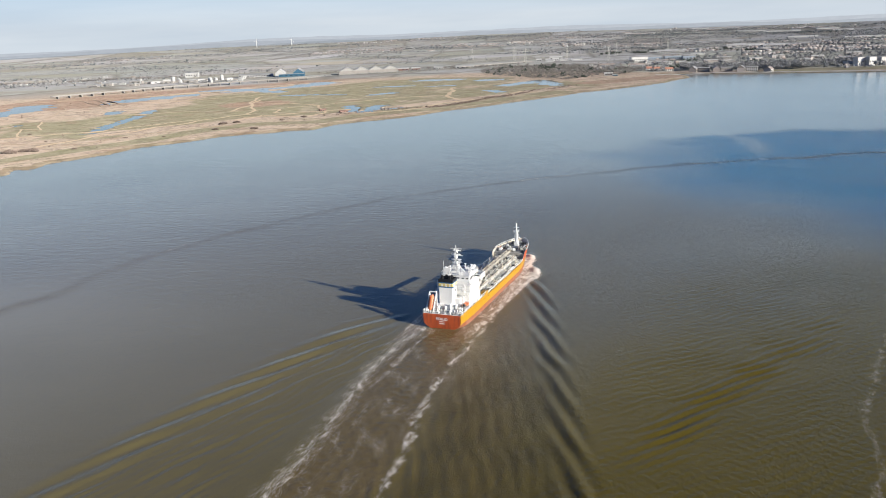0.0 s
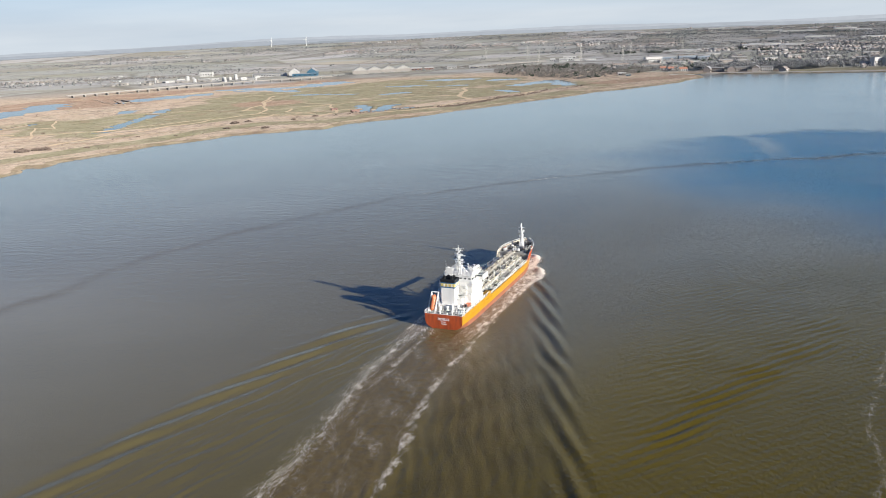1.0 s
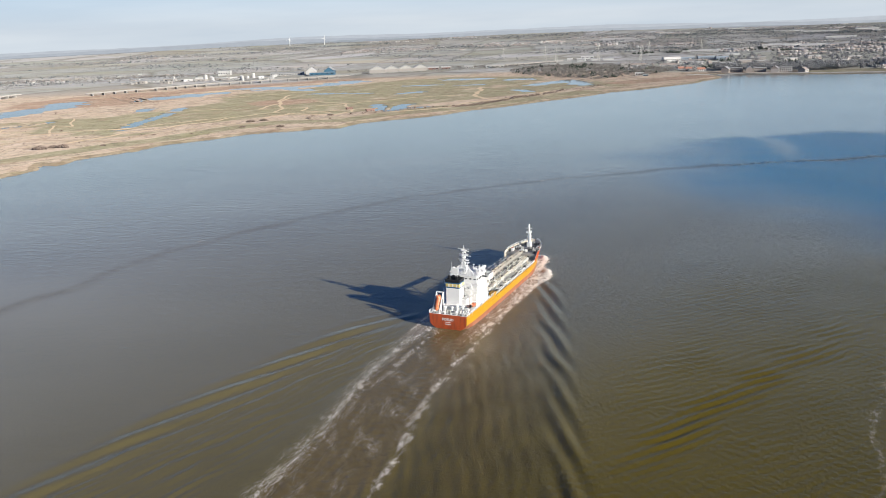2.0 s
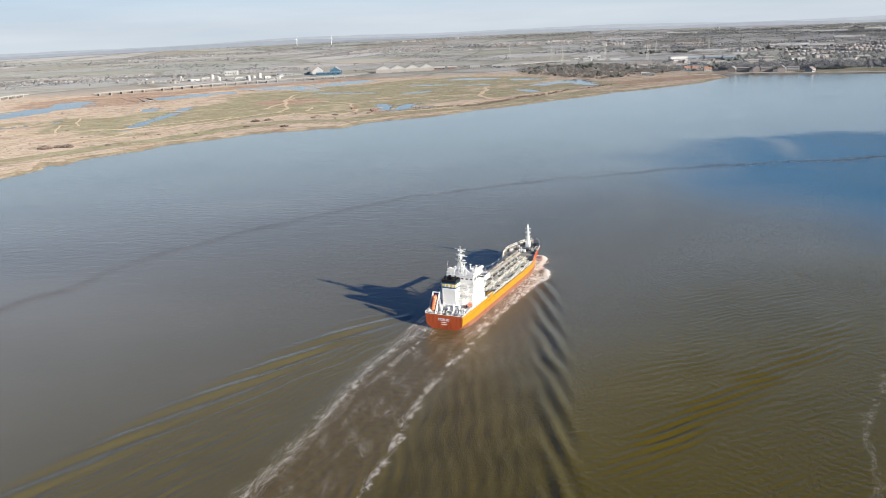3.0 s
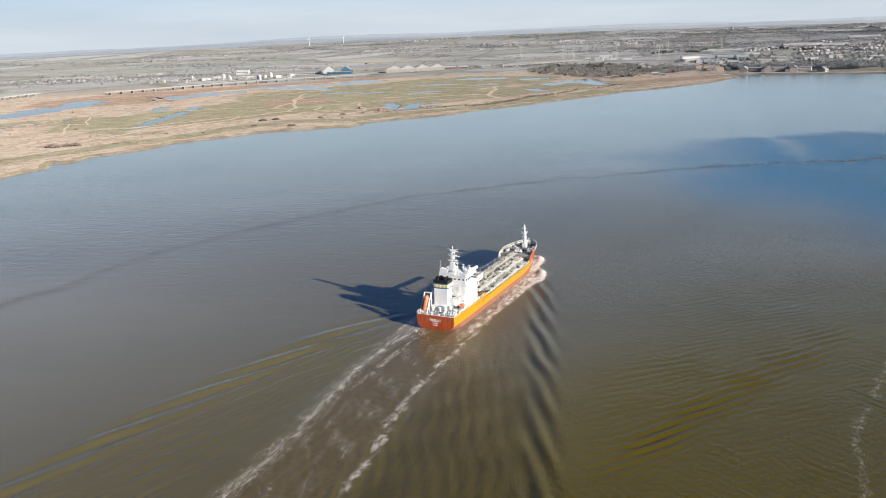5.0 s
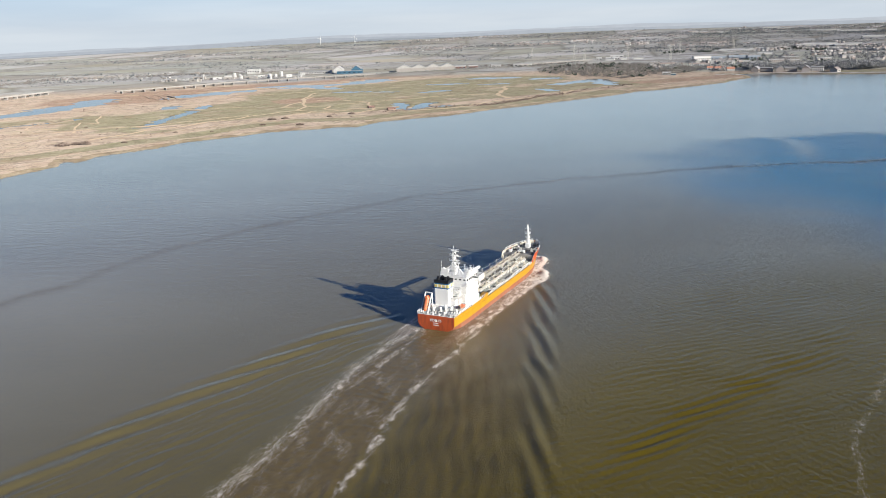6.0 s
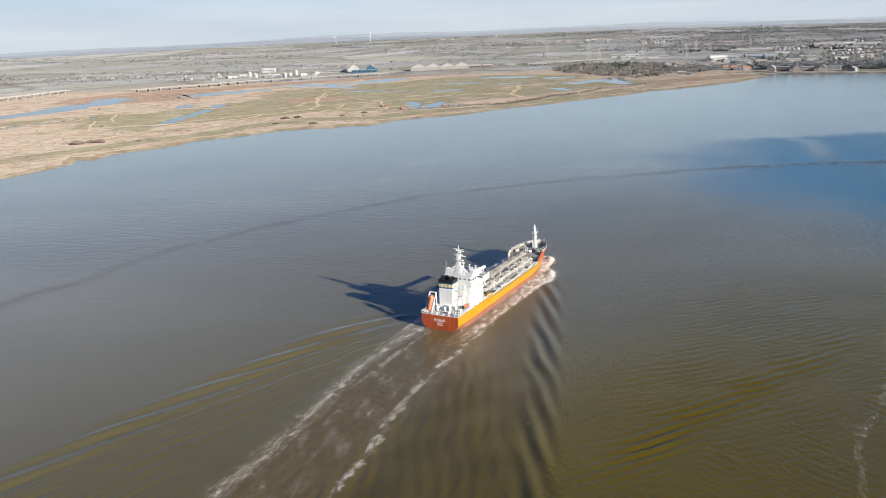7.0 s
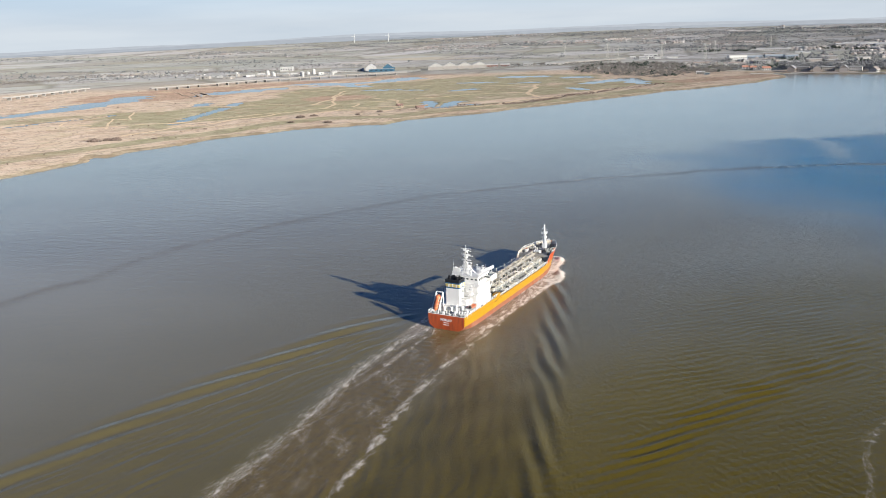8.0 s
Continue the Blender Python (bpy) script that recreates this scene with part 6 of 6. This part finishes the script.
for s in (-1, 1):
    part("anchor_windlass", rod((s * 1.6, 93.0, 7.9), (s * 2.9, 93.0, 7.9), 0.6, None, 12), DARK, SHIP, "dark anchor windlass")
    part("chain_pipe", rod((s * 1.6, 93.4, 7.2), (s * 1.5, 96.2, 7.5), 0.28, None, 8), DARK, SHIP)
    part("stern_rail", railing([(s * 7.3, 0.2, 5.36), (s * 7.35, 10, 5.36), (s * 7.4, 26.8, 5.36)], 0.95, 1.5, 0.05), WHITE, SHIP)
    for y in (2.0, 5.0, 8.5, 12.0, 15.5, 19.0, 22.5):
        part("bulwark_stay", box(min(s * 6.7, s * 7.3), max(s * 6.7, s * 7.3), y - 0.05, y + 0.05, 4.6, 6.2), WHITE, SHIP)
    part("main_deck_rail", railing([(s * 7.35, 27.6, 4.5), (s * 7.35, 52, 4.5), (s * 7.3, 75.5, 4.5)], 1.1, 1.5, 0.045), WHITE, SHIP)
    part("bow_rail", railing([tuple(hull_point(y, sheer(y), s)) for y in (81, 84, 87, 90, 93, 95.5, 97.5)], 0.7, 1.6, 0.04), WHITE, SHIP)
part("transom_guard", railing([(-7.2, 0.0, 5.4), (7.2, 0.0, 5.4)], 0.95, 1.4, 0.05), WHITE, SHIP)
for x, y, h, r in ((-6.5, 7.5, 2.2, 0.35), (3.4, 5.6, 2.4, 0.4), (-0.5, 4.9, 1.8, 0.35), (5.9, 4.6, 1.6, 0.3), (1.4, 5.0, 2.8, 0.3), (-3.0, 4.4, 1.8, 0.4), (2.4, 2.0, 1.3, 0.3)):
    v = part("mushroom_vent", rod((x, y, 4.6), (x, y, 4.6 + h), r, None, 10), WHITE, SHIP)
    part("vent_hood", rod((x, y, 4.6 + h), (x, y, 5.0 + h), r * 1.7, None, 10, r * 1.2), WHITE, v)
for x, y, w, d, h in ((-2.4, 1.9, 1.2, 0.8, 1.1), (5.2, 1.9, 1.0, 0.8, 1.2), (-6.3, 7.0, 0.9, 1.6, 1.6), (4.6, 6.4, 1.2, 1.0, 1.4), (0.6, 1.6, 0.8, 0.6, 0.9)):
    part("deck_locker", box(x - w / 2, x + w / 2, y - d / 2, y + d / 2, 4.6, 4.6 + h, None, None, 0.06), WHITE, SHIP)
part("capstan", rod((0.8, 2.0, 4.6), (0.8, 2.0, 5.6), 0.5, None, 10, 0.35), DARK, SHIP)

# foremast
FM = 90.5
fore = part("foremast", rod((0, FM, 7.2), (0, FM, 13.6), 0.75, None, 12, 0.55), WHITE, SHIP, "white foremast with light platforms")
part("foremast_house", box(-0.9, 0.9, FM - 1.1, FM + 0.9, 7.2, 9.2, None, None, 0.1), WHITE, fore)
for z, w in ((11.6, 0.8), (13.6, 1.05)):
    part("platform", box(-w, w, FM - 0.8, FM + 0.8, z, z + 0.12, None, None, 0.04), WHITE, fore)
    part("platform_rail", railing([(-w, FM - 0.8, z + 0.12), (w, FM - 0.8, z + 0.12), (w, FM + 0.8, z + 0.12), (-w, FM + 0.8, z + 0.12)], 0.8, 1.0, 0.035), WHITE, fore)
part("topmast", rod((0, FM, 13.6), (0, FM, 17.6), 0.45, None, 10, 0.24), WHITE, fore)
part("yard", rod((-1.3, FM, 15.7), (1.3, FM, 15.7), 0.13, None, 6), WHITE, fore)
part("mast_light", ball((0, FM - 0.6, 16.5), 0.35, None, 1.2, 8), WHITE, fore)
part("foremast_ladder", run([(0.8, FM - 0.7, 7.3), (0.6, FM - 0.6, 13.5)], 0.07, None, 4), WHITE, fore)
for x, y, h in ((-4.4, 82.4, 1.4), (4.4, 82.4, 1.4), (-3.2, 87.4, 1.2), (3.6, 87.6, 1.0), (-1.8, 85.8, 1.5), (2.0, 86.2, 1.3), (0.4, 95.6, 0.9)):
    part("forecastle_vent", rod((x, y, 7.2), (x, y, 7.2 + h), 0.35, None, 8, 0.45), (DARK, WHITE, STEEL)[int(y * 10) % 3], SHIP)
for x, y in ((-4.8, 84.8), (4.9, 84.6), (-3.4, 90.4), (3.3, 90.6)):
    part("fairlead_roller", box(x - 0.5, x + 0.5, y - 0.4, y + 0.4, 7.2, 7.9, None, None, 0.1), DARK, SHIP)
for x, y in ((-5.9, 83.0), (-5.6, 84.4), (5.2, 87.9)):
    part("hose_box", box(x - 0.35, x + 0.35, y - 0.4, y + 0.4, 7.2, 8.1, None, None, 0.05), BOATORANGE, SHIP)

# cargo deck: trunk, catwalk, pipes, manifolds, hatches and tank fittings
part("deck_trunk", prism([(-4.6, 28.0), (4.6, 28.0), (4.6, 76.4), (3.9, 77.8), (-3.9, 77.8), (-4.6, 76.4)], 4.36, 5.5), DECK, SHIP, "raised grey-green tank top")
cat = part("catwalk", box(-0.75, 0.75, 24.0, 79.0, 7.35, 7.45), STEEL, SHIP, "pale raised walkway along the deck")
for s in (-0.75, 0.75):
    part("walkway_rail", railing([(s, 24.2, 7.45), (s, 50, 7.45), (s, 78.9, 7.45)], 1.05, 1.5, 0.05), CREAM, cat)
for i in range(18):
    y = 27.5 + i * 2.85
    part("walkway_frame", run([(-1.1, y, 5.4), (-0.8, y, 7.3), (0.8, y, 7.3), (1.1, y, 5.4)], 0.09, None, 4), CREAM, cat)
for k, (x, z, r) in enumerate(((-2.0, 6.1, 0.2), (-2.6, 6.1, 0.16), (-3.1, 6.1, 0.2), (1.9, 6.1, 0.2), (2.5, 6.1, 0.16), (3.1, 6.1, 0.22), (3.7, 6.1, 0.14), (-3.7, 6.1, 0.14), (5.3, 4.9, 0.16), (5.7, 4.9, 0.12), (-5.4, 4.9, 0.16))):
    y1 = (76, 76, 70, 77, 76, 72, 77, 66, 76, 76, 76)[k]
    p = part("cargo_pipe", run([(x, 28.5, z), (x, y1, z), (x, y1 + 0.8, z - 0.8)], r, None, 8), (STEEL, CREAM)[k % 2], SHIP)
    for i in range(5):
        y = 30 + i * 8.6 + k * 0.5
        if y < y1:
            part("flange", rod((x, y, z), (x, y + 0.2, z), r * 1.7, None, 8), DARK if i % 2 else STEEL, p)
for i in range(13):
    y = 29.5 + i * 3.5
    part("pipe_rack", run([(-4.2, y, 5.5), (-4.2, y, 5.85), (4.2, y, 5.85), (4.2, y, 5.5)], 0.08, None, 4), CREAM, SHIP)
for i in range(6):
    y = 31.5 + i * 7.4
    for s in (-1, 1):
        hatch = part("tank_hatch", rod((s * 3.0, y, 5.5), (s * 3.0, y, 6.6), 0.75, None, 12), CREAM, SHIP, "round cream tank hatch")
        part("hatch_lid", rod((s * 3.0, y, 6.6), (s * 3.0, y, 6.8), 0.85, None, 12, 0.6), (WHITE, DARK)[(i + (s > 0)) % 2], hatch)
        pump = part("cargo_pump", rod((s * 1.7, y + 2.0, 5.5), (s * 1.7, y + 2.0, 7.4), 0.32, None, 10), DARK if i % 2 else STEEL, SHIP)
        part("pump_head", box(s * 1.7 - 0.5, s * 1.7 + 0.5, y + 1.5, y + 2.5, 7.4, 7.9, None, None, 0.1), STEEL, pump)
        part("gas_vent", run([(s * 4.1, y + 3.4, 5.5), (s * 4.1, y + 3.4, 8.4)], 0.14, None, 6), CREAM, SHIP)
        part("deck_ladder", box(s * 4.6 - 0.3, s * 4.6 + 0.3, y + 4.4, y + 5.0, 4.4, 5.9), CREAM, SHIP)
        for j in range(2):
            part("valve_stand", rod((s * (2.2 + j), y - 1.6 + j, 5.5), (s * (2.2 + j), y - 1.6 + j, 6.7), 0.12, None, 6, 0.25), DARK, SHIP)
for i in range(27):  # frames on the side decks
    y = 30 + i * 1.75
    for s in (-1, 1):
        part("deck_frame", box(min(s * 4.6, s * 6.9), max(s * 4.6, s * 6.9), y - 0.09, y + 0.09, 4.36, 4.7), STEEL, SHIP)
for x0, x1 in ((-6.9, -4.7), (4.7, 6.9)):
    for i in range(5):
        y = 47 + i * 1.6
        m = part("manifold_branch", run([(x0 if x0 > 0 else x1, y, 6.1), (x1 if x0 > 0 else x0, y, 6.1)], 0.2, None, 8), STEEL, SHIP)
        part("blank_flange", rod(((x1 if x0 > 0 else x0) - 0.06, y, 6.1), ((x1 if x0 > 0 else x0) + 0.06, y, 6.1), 0.36, None, 10), DARK, m)
    part("drip_tray", box(x0, x1, 46, 54.5, 4.9, 5.25), STEEL, SHIP)

for s in (-1, 1):
    part("trunk_rail", railing([(s * 4.55, 28.4, 5.5), (s * 4.55, 52, 5.5), (s * 4.55, 76.2, 5.5)], 1.1, 1.5, 0.05), WHITE, SHIP)
    for k, (x, z, r) in enumerate(((1.3, 6.5, 0.12), (2.25, 6.7, 0.1), (3.4, 6.5, 0.12), (6.2, 5.0, 0.14), (4.95, 5.0, 0.12), (6.75, 4.75, 0.1))):
        part("service_pipe", run([(s * x, 28.5, z), (s * x, 40 + k, z), (s * x + 0.3, 41 + k, z), (s * x + 0.3, 58 - k, z), (s * x, 59 - k, z), (s * x, 77, z)], r, None, 6), (WHITE, STEEL, CREAM)[k % 3], SHIP)
    for i in range(9):
        part("side_locker", box(min(s * 5.4, s * 6.4), max(s * 5.4, s * 6.4), 33 + i * 4.7, 33.9 + i * 4.7, 4.7, 5.5, None, None, 0.05), (WHITE, DARK, CREAM)[i % 3], SHIP)
# hose crane, boom stowed forward over the port side
crane = part("hose_crane", rod((-4.0, 27.6, 4.4), (-4.0, 27.6, 10.8), 0.85, None, 12, 0.7), WHITE, SHIP, "white hose crane with its boom stowed forward")
part("boom", run([(-4.0, 27.2, 11.0), (-4.6, 47.5, 9.6)], 0.62, None, 8), WHITE, crane)
part("boom_rest", run([(-5.3, 46.0, 4.4), (-4.7, 46.4, 9.2), (-3.9, 46.0, 4.4)], 0.16, None, 6), WHITE, crane)
part("crane_cab", box(-4.9, -3.1, 26.6, 28.4, 10.2, 12.0, None, None, 0.12), WHITE, crane)
part("luffing_ram", rod((-4.0, 28.2, 7.6), (-4.2, 33.4, 10.4), 0.18, None, 6), STEEL, crane)
part("quarter_store", box(5.6, 7.45, 25.4, 28.6, 4.62, 6.1, None, None, 0.08), YELLOW, SHIP, "yellow store at the break of the deck")
for s in (-1, 1):
    for y, z in ((24.0, 4.0), (25.2, 4.0), (29.5, 3.6), (40.0, 3.7), (52.0, 3.7), (64.0, 3.7)):
        p = hull_point(y, z, s)
        part("scupper", box(p.x - 0.03, p.x + 0.03, y - 0.35, y + 0.35, z - 0.12, z + 0.12), DARK, SHIP)
    part("rubbing_bar", run([tuple(hull_point(y, 4.25, s) + Vector((s * 0.06, 0, 0))) for y in (2, 14, 26, 40, 55, 70, 74)], 0.1, None, 6), YELLOW, SHIP)
    for y in (82.5, 86.0, 89.0, 92.0):
        p = hull_point(y, 7.2, s)
        part("bulwark_bracket", box(min(p.x, p.x - s * 0.7), max(p.x, p.x - s * 0.7), p.y - 0.06, p.y + 0.06, 7.2, 8.1), CREAM, SHIP)
for x, y, w, d, h, m in ((-4.9, 81.6, 1.2, 1.0, 1.1, WHITE), (4.9, 82.0, 1.2, 1.2, 1.2, STEEL), (-1.9, 83.2, 1.0, 0.8, 0.9, DARK), (1.9, 83.0, 1.0, 0.8, 0.9, DARK), (-4.3, 88.6, 0.9, 1.0, 1.0, STEEL), (4.2, 89.4, 0.9, 0.9, 0.9, WHITE), (0.0, 86.4, 1.6, 1.0, 0.7, STEEL)):
    part("deck_machinery", box(x - w / 2, x + w / 2, y - d / 2, y + d / 2, 7.2, 7.2 + h, None, None, 0.1), m, SHIP)
# stores space behind the break of the poop
for x, y, w, d, h, m in ((5.2, 28.8, 2.6, 1.8, 1.5, DARK), (2.0, 27.9, 2.4, 1.4, 2.2, CREAM), (-1.8, 27.9, 2.4, 1.4, 2.2, CREAM), (-6.0, 29.0, 1.6, 2.4, 1.3, STEEL), (6.2, 32.0, 1.0, 3.6, 1.0, DARK)):
    part("deck_chest", box(x - w / 2, x + w / 2, y - d / 2, y + d / 2, 4.36, 4.36 + h, None, None, 0.08), m, SHIP)
for s in (-1, 1):
    part("bridge_front_stair", run([(s * 2.6, 26.0, 4.6), (s * 2.6, 23.0, 12.4)], 0.12, None, 4), WHITE, SHIP)
    for i in range(5):
        part("rope_coil", rod((s * (1.4 + i), 26.2, 4.6), (s * (1.4 + i), 26.2, 5.0), 0.4, None, 10), (DARK, CREAM)[i % 2], SHIP)
